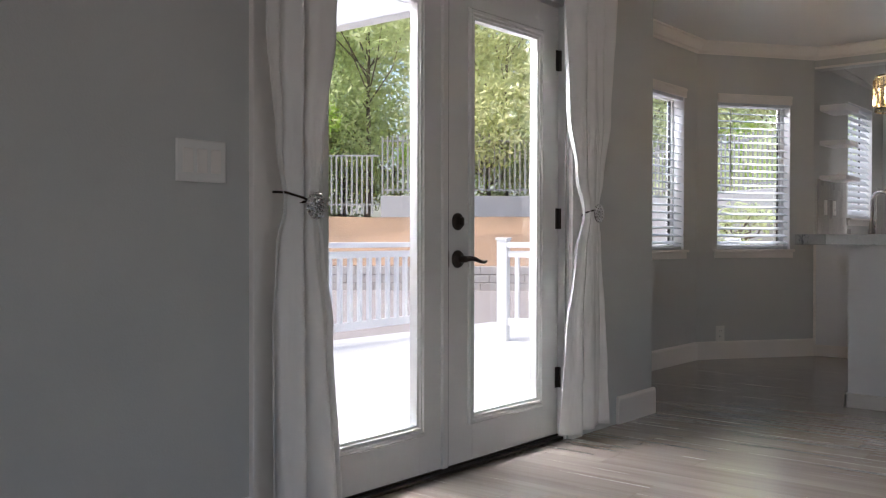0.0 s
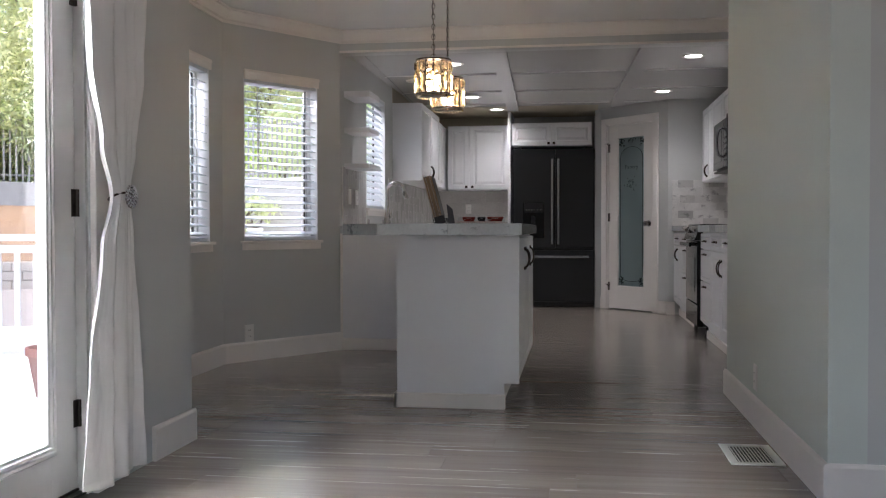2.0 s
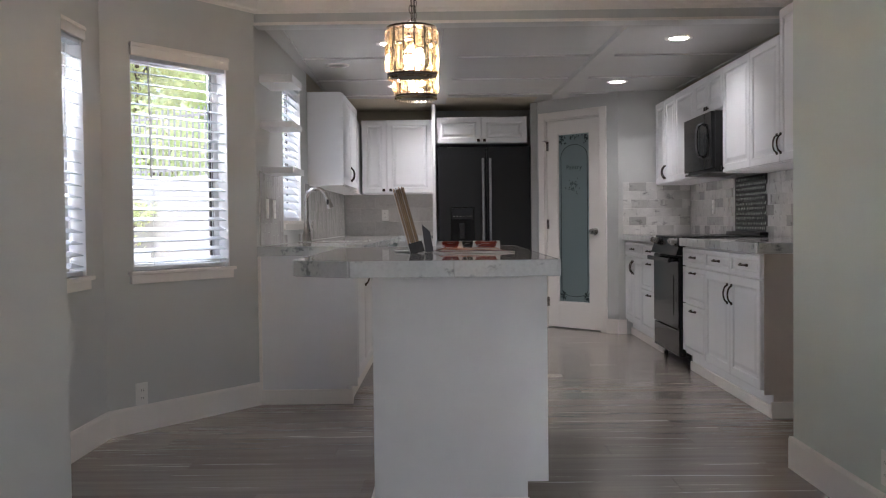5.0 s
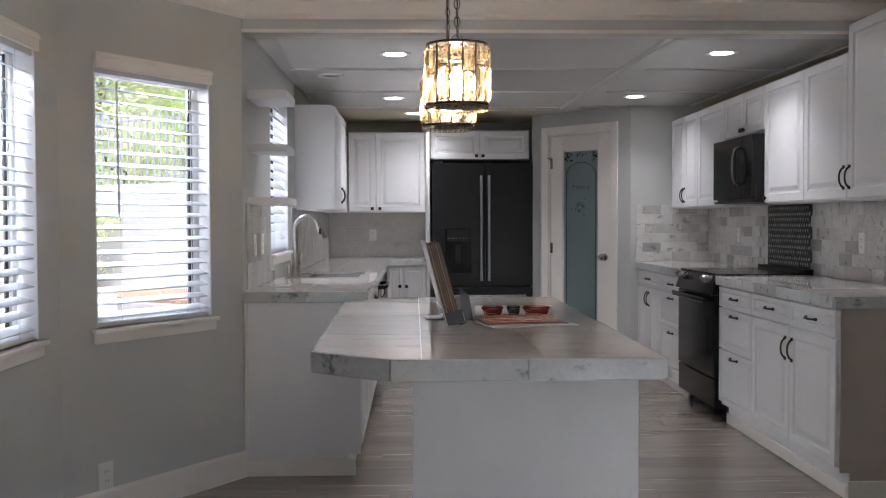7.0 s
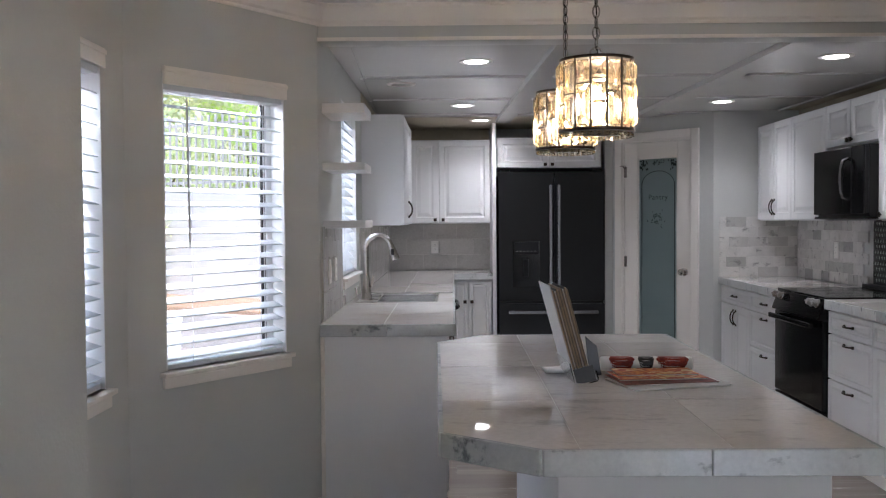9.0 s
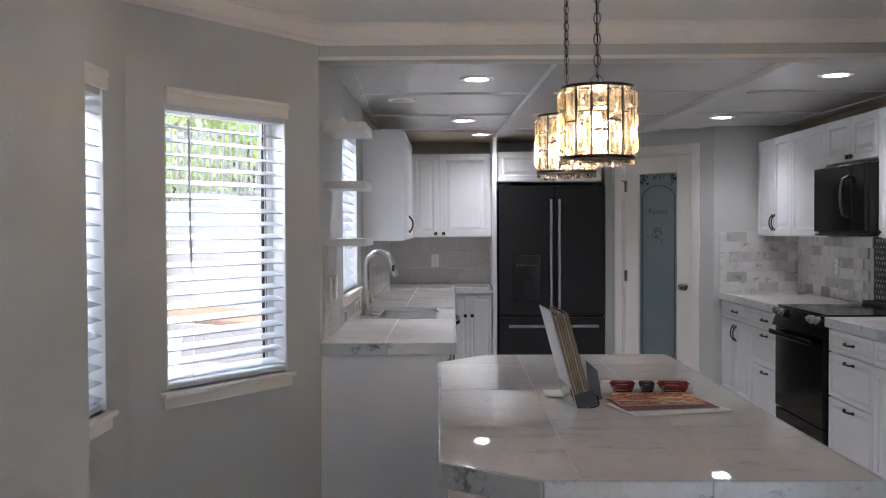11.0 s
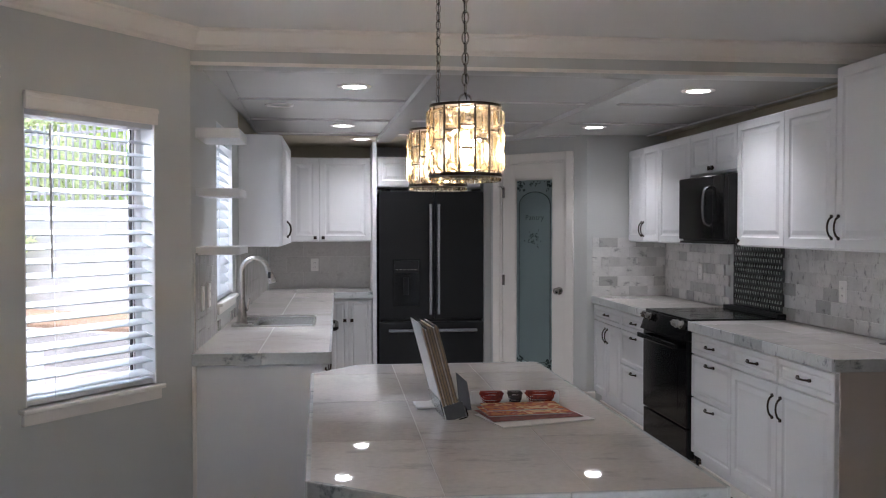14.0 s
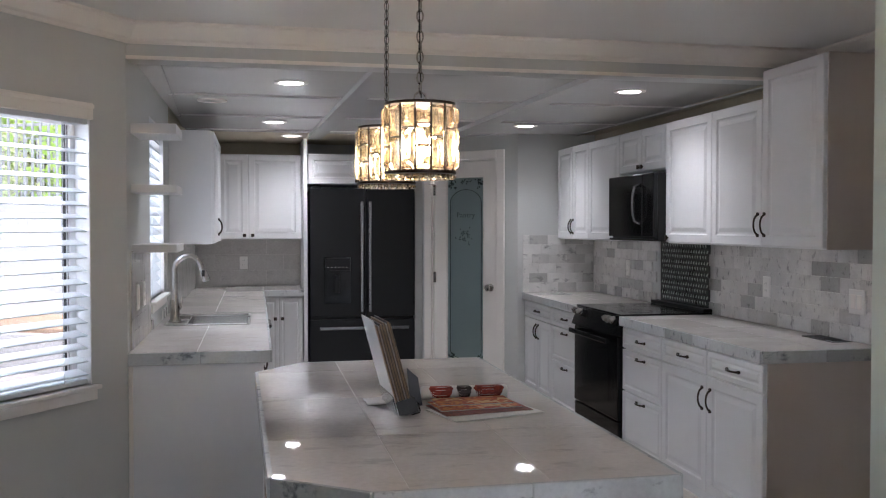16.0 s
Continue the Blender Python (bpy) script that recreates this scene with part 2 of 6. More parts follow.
def print_mat(name, stops, scale):
    """Glossy printed paper: patches of ink in a few colours."""
    m = bpy.data.materials.new(name)
    n, l, b = nodes_of(m)
    v = noise_of(n, l, scale, detail=3, rough=0.55, lo=0.28, hi=0.72)
    rp = n.new("ShaderNodeValToRGB")
    rp.color_ramp.interpolation = "CONSTANT"
    while len(rp.color_ramp.elements) < len(stops):
        rp.color_ramp.elements.new(0.5)
    for i, c in enumerate(stops):
        rp.color_ramp.elements[i].position = i / len(stops)
        rp.color_ramp.elements[i].color = (*c, 1)
    l.new(v, rp.inputs[0])
    l.new(rp.outputs[0], b.inputs["Base Color"])
    b.inputs["Roughness"].default_value = 0.42
    b.inputs["Specular IOR Level"].default_value = 0.3
    return m


ORANGEP = print_mat("orange_print", [(0.30, 0.03, 0.015), (0.75, 0.28, 0.06), (0.52, 0.08, 0.03), (0.85, 0.60, 0.30), (0.66, 0.17, 0.05)], 16)
REDP = print_mat("red_print", [(0.20, 0.020, 0.013), (0.28, 0.035, 0.02), (0.16, 0.017, 0.012), (0.34, 0.06, 0.028)], 40)
DARKP = paint("dark_print", (0.022, 0.018, 0.02), 0.35, grain=80, vary=0.5, patch=30, bump=0)
DECK = paint("deck_paint", (0.44, 0.44, 0.44), 0.7, grain=50, vary=0.1, bump=0.2)
RAILW = paint("rail_white", (0.60, 0.60, 0.60), 0.5, grain=30, vary=0.03, bump=0.05)
MULCH = paint("orange_mulch", (0.24, 0.155, 0.10), 0.95, grain=9, vary=0.45, patch=0.4, bump=0.8, dist=0.03)
BLOCK = paint("grey_block", (0.33, 0.31, 0.29), 0.9, grain=20, vary=0.3, patch=2, bump=0.5, dist=0.01)
STUCCO = paint("white_stucco", (0.42, 0.42, 0.42), 0.85, grain=30, vary=0.12, patch=0.8, bump=0.4, dist=0.005)
FENCE = paint("weathered_fence", (0.36, 0.36, 0.36), 0.8, grain=20, vary=0.3, patch=1, bump=0.2)
BARK = paint("bark", (0.13, 0.10, 0.075), 0.95, grain=15, vary=0.4, bump=0.8, dist=0.02)
LEAFA = leaf_mat("leaf_green", (0.15, 0.205, 0.09), (0.36, 0.42, 0.23))
LEAFB = leaf_mat("leaf_yellow", (0.17, 0.205, 0.09), (0.38, 0.41, 0.22))
LEAFC = leaf_mat("leaf_bright", (0.12, 0.24, 0.04), (0.30, 0.40, 0.10))


# ---- mesh helpers ----
ORIGIN = {}


def thing(name, o=(0, 0, 0), label="", category="", group="", kind=""):
    e = new(name)
    e.empty_display_size = 0.05
    e.location = o
    ORIGIN[e] = Vector(o)
    return tagged(e, label, category, group, kind)


def mesh_of(name, bm, material, smooth=False):
    bmesh.ops.recalc_face_normals(bm, faces=bm.faces)
    me = bpy.data.meshes.new(name)
    bm.to_mesh(me)
    bm.free()
    if smooth:
        for p in me.polygons:
            p.use_smooth = True
        me.set_sharp_from_angle(angle=radians(40))
    me.materials.append(material)
    return me


def part(name, bm, material, parent, label="", smooth=False):
    o = ORIGIN[parent]
    bmesh.ops.translate(bm, verts=bm.verts, vec=-o)
    ob = new(name, mesh_of(name, bm, material, smooth))
    ob.parent = parent
    ORIGIN[ob] = o
    return tagged(ob, label)


def solid(name, bm, material, label="", category="", group="", kind="structure", smooth=False):
    ob = new(name, mesh_of(name, bm, material, smooth))
    ORIGIN[ob] = Vector((0, 0, 0))
    return tagged(ob, label, category, group, kind)


def box(bm, x0, x1, y0, y1, z0, z1, bevel=0.0, m=None):
    vs = [bm.verts.new((x, y, z)) for x in (x0, x1) for y in (y0, y1) for z in (z0, z1)]
    fs = [bm.faces.new([vs[i] for i in q]) for q in ((0, 1, 3, 2), (4, 6, 7, 5), (0, 4, 5, 1), (2, 3, 7, 6), (0, 2, 6, 4), (1, 5, 7, 3))]
    if bevel:
        es = list({e for f_ in fs for e in f_.edges})
        r = bmesh.ops.bevel(bm, geom=es, offset=bevel, segments=2, affect="EDGES", profile=0.5)
        vs = list({v for f_ in r["faces"] for v in f_.verts} | {v for v in vs if v.is_valid})
    if m is not None:
        bmesh.ops.transform(bm, matrix=m, verts=vs)
    return bm


def boxes(*bs, bevel=0.0, m=None):
    bm = bmesh.new()
    for b in bs:
        box(bm, *b, bevel=bevel, m=m)
    return bm


def prism(bm, pts, z0, z1, bevel=0.0):
    a = [bm.verts.new((x, y, z0)) for x, y in pts]
    b = [bm.verts.new((x, y, z1)) for x, y in pts]
    n = len(pts)
    fs = [bm.faces.new(a[::-1]), bm.faces.new(b)]
    fs += [bm.faces.new((a[i], a[(i + 1) % n], b[(i + 1) % n], b[i])) for i in range(n)]
    if bevel:
        es = list({e for f_ in fs for e in f_.edges})
        bmesh.ops.bevel(bm, geom=es, offset=bevel, segments=2, affect="EDGES", profile=0.5)
    return bm


def tube(bm, pts, r, seg=8, caps=True):
    """A round bar along pts; r is one radius or one a point."""
    pts = [Vector(p) for p in pts]
    rs = r if isinstance(r, (list, tuple)) else [r] * len(pts)
    rings, ref = [], None
    for i, p in enumerate(pts):
        d = (pts[min(i + 1, len(pts) - 1)] - pts[max(i - 1, 0)]).normalized()
        if ref is None:
            ref = d.orthogonal().normalized()
        u = (ref - d * ref.dot(d)).normalized()
        ref = u
        v = d.cross(u)
        rings.append([bm.verts.new(p + (u * math.cos(2 * math.pi * k / seg) + v * math.sin(2 * math.pi * k / seg)) * rs[i]) for k in range(seg)])
    for a, b in zip(rings, rings[1:]):
        for k in range(seg):
            bm.faces.new((a[k], a[(k + 1) % seg], b[(k + 1) % seg], b[k]))
    if caps:
        bm.faces.new(rings[0][::-1])
        bm.faces.new(rings[-1])
    return bm


def lathe(bm, profile, centre=(0, 0, 0), seg=24, m=None):
    """profile: (radius, height) from bottom to top, round the z axis."""
    rings = []
    for r, z in profile:
        rings.append([bm.verts.new((centre[0] + r * math.cos(2 * math.pi * k / seg), centre[1] + r * math.sin(2 * math.pi * k / seg), centre[2] + z)) for k in range(seg)])
    for a, b in zip(rings, rings[1:]):
        for k in range(seg):
            bm.faces.new((a[k], a[(k + 1) % seg], b[(k + 1) % seg], b[k]))
    if profile[0][0] > 1e-5:
        bm.faces.new(rings[0][::-1])
    if profile[-1][0] > 1e-5:
        bm.faces.new(rings[-1])
    if m is not None:
        bmesh.ops.transform(bm, matrix=m, verts=[v for q in rings for v in q])
    return bm


def face_to(n, origin):
    """Local frame of a front: x to the viewer's right, y up, z out along n."""
    n = Vector(n).normalized()
    u = Vector((0, 0, 1)).cross(n)
    return Matrix.Translation(origin) @ Matrix((u, Vector((0, 0, 1)), n)).transposed().to_4x4()


def rings(bm, w, h, prof, m, back=True):
    """A rectangular front w x h out of nested rectangles (inset, height)."""
    loops = []
    for ins, z in prof:
        loops.append([bm.verts.new(m @ Vector(p)) for p in ((ins, ins, z), (w - ins, ins, z), (w - ins, h - ins, z), (ins, h - ins, z))])
    for a, b in zip(loops, loops[1:]):
        for k in range(4):
            bm.faces.new((a[k], a[(k + 1) % 4], b[(k + 1) % 4], b[k]))
    bm.faces.new(loops[-1])
    if back:
        bm.faces.new(loops[0][::-1])
    return bm


def clip_poly(pts, outline):
    """Convex clip of pts by a counter-clockwise outline."""
    out = list(pts)
    for i in range(len(outline)):
        (ax, ay), (bx, by) = outline[i], outline[(i + 1) % len(outline)]
        side = lambda p: (bx - ax) * (p[1] - ay) - (by - ay) * (p[0] - ax)
        src, out = out, []
        for j, p in enumerate(src):
            q = src[(j + 1) % len(src)]
            sp, sq = side(p), side(q)
            if sp >= 0:
                out.append(p)
            if (sp >= 0) != (sq >= 0):
                k = sp / (sp - sq)
                out.append((p[0] + (q[0] - p[0]) * k, p[1] + (q[1] - p[1]) * k))
        if len(out) < 3:
            return []
    keep = []
    for p in out:
        if not keep or math.dist(p, keep[-1]) > 1e-4:
            keep.append(p)
    if len(keep) > 2 and math.dist(keep[0], keep[-1]) < 1e-4:
        keep.pop()
    return keep if len(keep) > 2 else []

# ---- structure ----
ZC, ZK = 2.30, 2.19          # dining ceiling, kitchen ceiling


def run(a, b):
    d = Vector((b[0] - a[0], b[1] - a[1]))
    return Matrix.Translation((a[0], a[1], 0)) @ Matrix.Rotation(math.atan2(d.y, d.x), 4, "Z"), d.length


def wall(name, a, b, top=ZC + 0.03, openings=(), thick=0.12, label="", ext=(0, 0), mat=None):
    """A wall whose room side runs from a to b, its thickness on the left of that way."""
    m, length = run(a, b)
    bm = bmesh.new()
    s = -ext[0]
    for s0, s1, z0, z1 in openings:
        box(bm, s, s0, 0, thick, 0, top, m=m)
        if z0 > 0:
            box(bm, s0, s1, 0, thick, 0, z0, m=m)
        box(bm, s0, s1, 0, thick, z1, top, m=m)
        s = s1
    box(bm, s, length + ext[1], 0, thick, 0, top, m=m)
    return solid(name, bm, mat or WALL, label or "light grey painted wall with fine orange-peel texture", "wall")


def skirting(name, a, b, h=0.13, t=0.016, parent=None, ext=(0, 0)):
    m, length = run(a, b)
    bm = bmesh.new()
    prof = [(0, 0), (-t, 0), (-t, h - 0.012), (-t + 0.005, h), (0, h)]
    ends = []
    for s in (-ext[0], length + ext[1]):
        ends.append([bm.verts.new(m @ Vector((s, y, z))) for y, z in prof])
    for k in range(5):
        bm.faces.new((ends[0][k], ends[0][(k + 1) % 5], ends[1][(k + 1) % 5], ends[1][k]))
    bm.faces.new(ends[0]), bm.faces.new(ends[1][::-1])
    return solid(name, bm, TRIM, "tall cream-white painted baseboard along the grey wall", "baseboard")


def crown(name, a, b, z=ZC, h=0.085, d=0.075, ext=(0, 0)):
    m, length = run(a, b)
    bm = bmesh.new()
    prof = [(0, -h), (-0.008, -h), (-0.014, -h + 0.012), (-0.03, -h + 0.02), (-0.052, -0.03), (-0.06, -0.014), (-d, -0.01), (-d, 0.004), (0, 0.004)]
    ends = [[bm.verts.new(m @ Vector((s, y, z + q))) for y, q in prof] for s in (-ext[0], length + ext[1])]
    k_ = len(prof)
    for k in range(k_):
        bm.faces.new((ends[0][k], ends[0][(k + 1) % k_], ends[1][(k + 1) % k_], ends[1][k]))
    bm.faces.new(ends[0]), bm.faces.new(ends[1][::-1])
    return solid(name, bm, TRIM, "cream-white painted crown moulding under the ceiling", "moulding")


BA, BB = (-2.753, 6.761), (-2.18, 7.555)       # the slanted bay wall
BLEN = math.dist(BA, BB)
wall("wall_door", (-2.07, -3.0), (-2.07, 4.694), openings=[(3.0 + 2.33, 3.0 + 3.91, 0, 1.905)])
wall("wall_bay_near", (-2.19, 4.694), (-2.753, 5.52))
wall("wall_bay_middle", (-2.753, 5.52), BA, openings=[(0.33, 1.03, 0.80, 1.885)], ext=(0.0, 0.02))
wall("wall_bay_far", BA, BB, openings=[(BLEN - 0.815, BLEN - 0.20, 0.80, 1.885)], ext=(0.0, 0.0))
wall("wall_sink", (-2.18, 7.555), (-2.18, 11.95), openings=[(0.865, 1.595, 1.05, 2.01)], ext=(0.0, 0.12))
wall("wall_back", (-2.18, 11.95), (-0.21, 11.95), ext=(0, 0.12))
wall("wall_fridge_side", (-0.21, 11.95), (-0.21, 11.335))
bm = boxes((-0.277, -0.212, 11.405, 11.47, 0, ZK))
solid("wall_filler", bm, WALL, "narrow grey painted filler beside the refrigerator", "wall")
PA, PB = (-0.21, 11.335), (0.44, 10.66)
PLEN = math.dist(PA, PB)
P0, P1 = 0.085, 0.745                           # pantry door opening along the slanted wall
wall("wall_pantry", PA, PB, openings=[(P0, P1, 0, 2.0)])
wall("wall_range_end", (0.44, 10.66), (1.1, 10.66), ext=(0, 0.12))
wall("wall_range", (1.1, 10.66), (1.1, 6.10))
wall("wall_partition_end", (1.1, 6.10), (0.43, 6.10))
wall("wall_partition", (0.31, 6.10), (0.31, 4.12), label="partition wall with fine texture, door daylight put into its grey-green colour", mat=WALL_DAYLIT)
wall("wall_living", (0.31 + 0.12, 4.12), (3.6, 4.12))
# openings in these two walls are unseen, assumed for the fill lamps
wall("wall_living_side", (3.6, 4.12), (3.6, -3.0), openings=[(1.62, 3.62, 0.65, 1.95)])
wall("wall_living_back", (3.6, -3.0), (-2.07, -3.0), openings=[(1.1, 3.1, 0.65, 1.95)])
# pantry closet behind the frosted door
bm = bmesh.new()
box(bm, -0.09, 1.25, 11.9, 12.0, 0, 2.3)
box(bm, 1.22, 1.30, 10.78, 12.0, 0, 2.3)
solid("wall_pantry_inside", bm, WALL, "plain closet wall behind the pantry door", "wall")

bm = boxes((-3.0, 3.75, -3.15, 7.60, ZC, ZC + 0.08))
solid("ceiling", bm, CEIL, "white painted dining room ceiling with soft sheen", "ceiling")
# kitchen ceiling: wide flat boards along it and thin strips across, laid slightly askew
bm = boxes((-2.35, 1.35, 7.60, 12.2, ZK, ZK + 0.09))
SKEW = Matrix(((1, -0.036, 0, 0.036 * 8), (0, 1, 0, 0), (0, 0, 1, 0), (0, 0, 0, 1)))
for x0, x1, y1 in ((-1.112, -0.995, 11.15), (-0.036, 0.085, 10.75)):
    box(bm, x0, x1, 7.72, y1, ZK - 0.030, ZK + 0.002, m=SKEW)
for y in (8.85, 9.84, 10.75):
    for x0, x1 in ((-2.06, -1.125), (-0.982, -0.049), (0.098, 1.005)):
        box(bm, x0, x1, y - 0.015, y + 0.015, ZK - 0.011, ZK + 0.002, m=SKEW)
for y0, y1 in ((7.75, 8.83), (8.87, 9.82), (9.86, 10.62)):
    box(bm, 1.012, 1.034, y0, y1, ZK - 0.012, ZK + 0.002, m=SKEW)
    box(bm, -2.09, -2.07, y0, y1, ZK - 0.010, ZK + 0.002, m=SKEW)
solid("ceiling_kitchen", bm, CEILK, "low glossy white kitchen ceiling with panel battens", "ceiling")
bm = boxes((-2.18, 1.1, 7.57, 7.70, 2.15, ZC + 0.02), bevel=0.004)
solid("beam", bm, WALL, "grey painted ceiling beam between dining room and kitchen", "beam")
bm = boxes((-2.18, 1.1, 7.562, 7.572, 2.15, 2.166), bevel=0.002)
solid("beam_bead", bm, TRIM, "thin white bead along the lower edge of the beam", "moulding")

crown("crown_beam", (-2.18, 7.57), (1.1, 7.57))
crown("crown_bay_far", BA, BB, ext=(0.01, 0.02))
crown("crown_bay_middle", (-2.753, 5.52), BA, ext=(0.0, 0.03))
crown("crown_bay_near", (-2.19, 4.694), (-2.753, 5.52))
crown("crown_range", (1.1, 7.57), (1.1, 6.10))
skirting("baseboard", (-2.07, 4.33), (-2.07, 4.694), ext=(0, 0.016))
skirting("baseboard", (-2.07, -3.0), (-2.07, 2.15))
skirting("baseboard", (-2.086, 4.694), (-2.19, 4.694))
skirting("baseboard", (-2.19, 4.694), (-2.753, 5.52))
skirting("baseboard", (-2.753, 5.52), BA, ext=(0, 0.012))
skirting("baseboard", BA, BB, ext=(0.012, 0))
skirting("baseboard", (0.31, 6.10), (0.31, 4.12), ext=(0.016, 0.016))
skirting("baseboard", (1.1, 6.10), (0.31, 6.10))
skirting("baseboard", (0.31, 4.12), (3.6, 4.12))
skirting("baseboard", PA, (PA[0] + (PB[0] - PA[0]) * 0.01, PA[1] + (PB[1] - PA[1]) * 0.01))
m_, _ = run(PA, PB)
skirting("baseboard", PA, tuple((m_ @ Vector((P0 - 0.072, 0, 0)))[:2]))
skirting("baseboard", tuple((m_ @ Vector((P1 + 0.072, 0, 0)))[:2]), PB)
skirting("baseboard", (0.44, 10.66), (0.51, 10.66))

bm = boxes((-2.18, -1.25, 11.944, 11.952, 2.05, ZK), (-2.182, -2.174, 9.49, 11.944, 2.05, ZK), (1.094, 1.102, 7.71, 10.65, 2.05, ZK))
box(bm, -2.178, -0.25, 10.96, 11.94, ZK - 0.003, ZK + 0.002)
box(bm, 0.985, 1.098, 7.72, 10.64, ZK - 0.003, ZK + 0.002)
solid("wall_band", bm, TANWALL, "tan band above and over the wall cabinets", "wall")

# casing of the french doors and of the pantry door
for nm, y0, y1, z0, z1 in (("left", 2.152, 2.335, 0, 1.99), ("right", 3.905, 3.995, 0, 1.99), ("top", 2.335, 3.905, 1.90, 1.99)):
    bm = boxes((-2.07 - 0.004, -2.07 + 0.018, y0, y1, z0, z1), bevel=0.004)
    solid("door_casing_" + nm, bm, TRIM, "cream-white painted casing of the french doors", "casing")
bm = boxes((-2.19, -2.085, 2.33, 2.345, 0, 1.905), (-2.19, -2.085, 3.895, 3.91, 0, 1.905), (-2.19, -2.085, 2.345, 3.895, 1.89, 1.905))
solid("door_jamb", bm, DOORW, "white painted door jamb", "casing")
bm = boxes((-2.205, -2.088, 2.345, 3.895, 0.0, 0.012), bevel=0.004)
solid("threshold", bm, BRONZE, "dark bronze threshold under the french doors", "threshold")
for nm, s0, s1, z0, z1 in (("left", P0 - 0.07, P0, 0, 2.07), ("right", P1, P1 + 0.07, 0, 2.07), ("top", P0, P1, 2.0, 2.07)):
    bm = boxes((s0, s1, -0.018, 0.006, z0, z1), bevel=0.004, m=m_)
    solid("pantry_casing_" + nm, bm, TRIM, "white painted casing of the pantry door", "casing")
bm = boxes((P0, P0 + 0.012, 0.0, 0.12, 0, 2.0), (P1 - 0.012, P1, 0.0, 0.12, 0, 2.0), (P0, P1, 0.0, 0.12, 1.988, 2.0), m=m_)
solid("pantry_jamb", bm, TRIM, "white painted jamb of the pantry door", "casing")

# ---- windows with blinds ----


def window(name, a, b, s0, s1, z0, z1, thick=0.12):
    """White vinyl window at the outer side of the opening, with a stool and apron inside."""
    m, _ = run(a, b)
    w = thing(name, m @ Vector(((s0 + s1) / 2, 0.06, z0)), "white vinyl window with clear glass behind blinds", "window", kind="structure")
    f = 0.034
    bm = boxes((s0, s1, 0.078, thick, z0, z0 + f), (s0, s1, 0.078, thick, z1 - f, z1), (s0, s0 + f, 0.078, thick, z0 + f, z1 - f), (s1 - f, s1, 0.078, thick, z0 + f, z1 - f), bevel=0.004, m=m)
    part("window_frame", bm, CAB, w)
    for u0, u1 in ((s0 + f, s0 + f + 0.016), (s1 - f - 0.016, s1 - f)):
        part("sash", boxes((u0 + 0.005, u1 - 0.005, 0.086, thick - 0.012, z0 + f, z1 - f), m=m), CAB, w)
        for q in (u0, u1 - 0.0049):
            part("sash_seal", boxes((q, q + 0.0049, 0.088, thick - 0.014, z0 + f, z1 - f), m=m), BLACKM, w, "dark rubber sash seal")
    g = part("pane", boxes((s0 + f + 0.017, s1 - f - 0.017, 0.098, 0.102, z0 + f, z1 - f), m=m), GLASS, w, "clear window pane")
    g.visible_shadow = False
    for u0, u1 in ((s0 + 0.0005, s0 + 0.006), (s1 - 0.006, s1 - 0.0005)):
        part("reveal", boxes((u0, u1, 0.0005, 0.077, z0 + 0.001, z1 - 0.001), m=m), CAB, w, "white painted window reveal")
    part("reveal", boxes((s0 + 0.007, s1 - 0.007, 0.0005, 0.077, z1 - 0.006, z1 - 0.0005), m=m), CAB, w, "white painted window reveal")
    part("window_sill", boxes((s0 - 0.03, s1 + 0.022, -0.034, 0.077, z0 - 0.018, z0), bevel=0.004, m=m), TRIM, w, "cream-white window stool")
    part("apron", boxes((s0 - 0.02, s1 + 0.014, -0.016, 0.0, z0 - 0.062, z0 - 0.018), bevel=0.003, m=m), TRIM, w)
    return w


def blind(a, b, s0, s1, z0, z1, pitch=0.0525, tilt=17, wand=True, valance=True):
    m, _ = run(a, b)
    mid = (s0 + s1) / 2
    t = thing("window_blind", m @ Vector((mid, 0.0, z0)), "white faux-wood venetian blind, slats open", "blind", group="window blinds")
    if valance:
        bm = boxes((s0 - 0.010, s1 + 0.008, -0.020, -0.004, z1 - 0.016, z1 + 0.050), bevel=0.003, m=m)
        box(bm, s0 - 0.013, s1 + 0.011, -0.024, -0.003, z1 + 0.028, z1 + 0.044, bevel=0.003, m=m)
        part("valance", bm, TRIM, t, "cream-white blind valance")
    part("headrail", boxes((s0, s1, 0.005, 0.055, z1 - 0.035, z1 - 0.002), bevel=0.003, m=m), SLAT, t)
    z, base = z0 + 0.05, None
    while z < z1 - 0.05:
        mm = m @ Matrix.Translation((mid, 0.036, z)) @ Matrix.Rotation(radians(tilt + random.uniform(-1.2, 1.2)), 4, "X")
        if base is None:
            base = mesh_of("slat", boxes((-(s1 - s0) / 2 + 0.004, (s1 - s0) / 2 - 0.004, -0.030, 0.030, -0.0016, 0.0016)), SLAT)
        ob = new("slat", base)
        ob.parent = t
        ob.matrix_basis = Matrix.Translation(-ORIGIN[t]) @ mm
        z += pitch
    part("bottom_rail", boxes((s0 + 0.003, s1 - 0.003, 0.012, 0.060, z0 + 0.002, z0 + 0.024), bevel=0.004, m=m), SLAT, t)
    for s in (s0 + (s1 - s0) * 0.2, s0 + (s1 - s0) * 0.78):
        bm = bmesh.new()
        tube(bm, [m @ Vector((s, 0.004, z0 + 0.02)), m @ Vector((s, 0.004, z1 - 0.03))], 0.0012, 5)
        part("ladder_cord", bm, SLAT, t)
    if wand:
        bm = bmesh.new()
        s = s0 + (s1 - s0) * 0.155
        tube(bm, [m @ Vector((s, -0.012, z1 - 0.06)), m @ Vector((s + 0.004, -0.014, z1 - 0.62))], 0.0045, 6)
        part("tilt_wand", bm, PLATE, t, "grey plastic tilt wand")
    return t


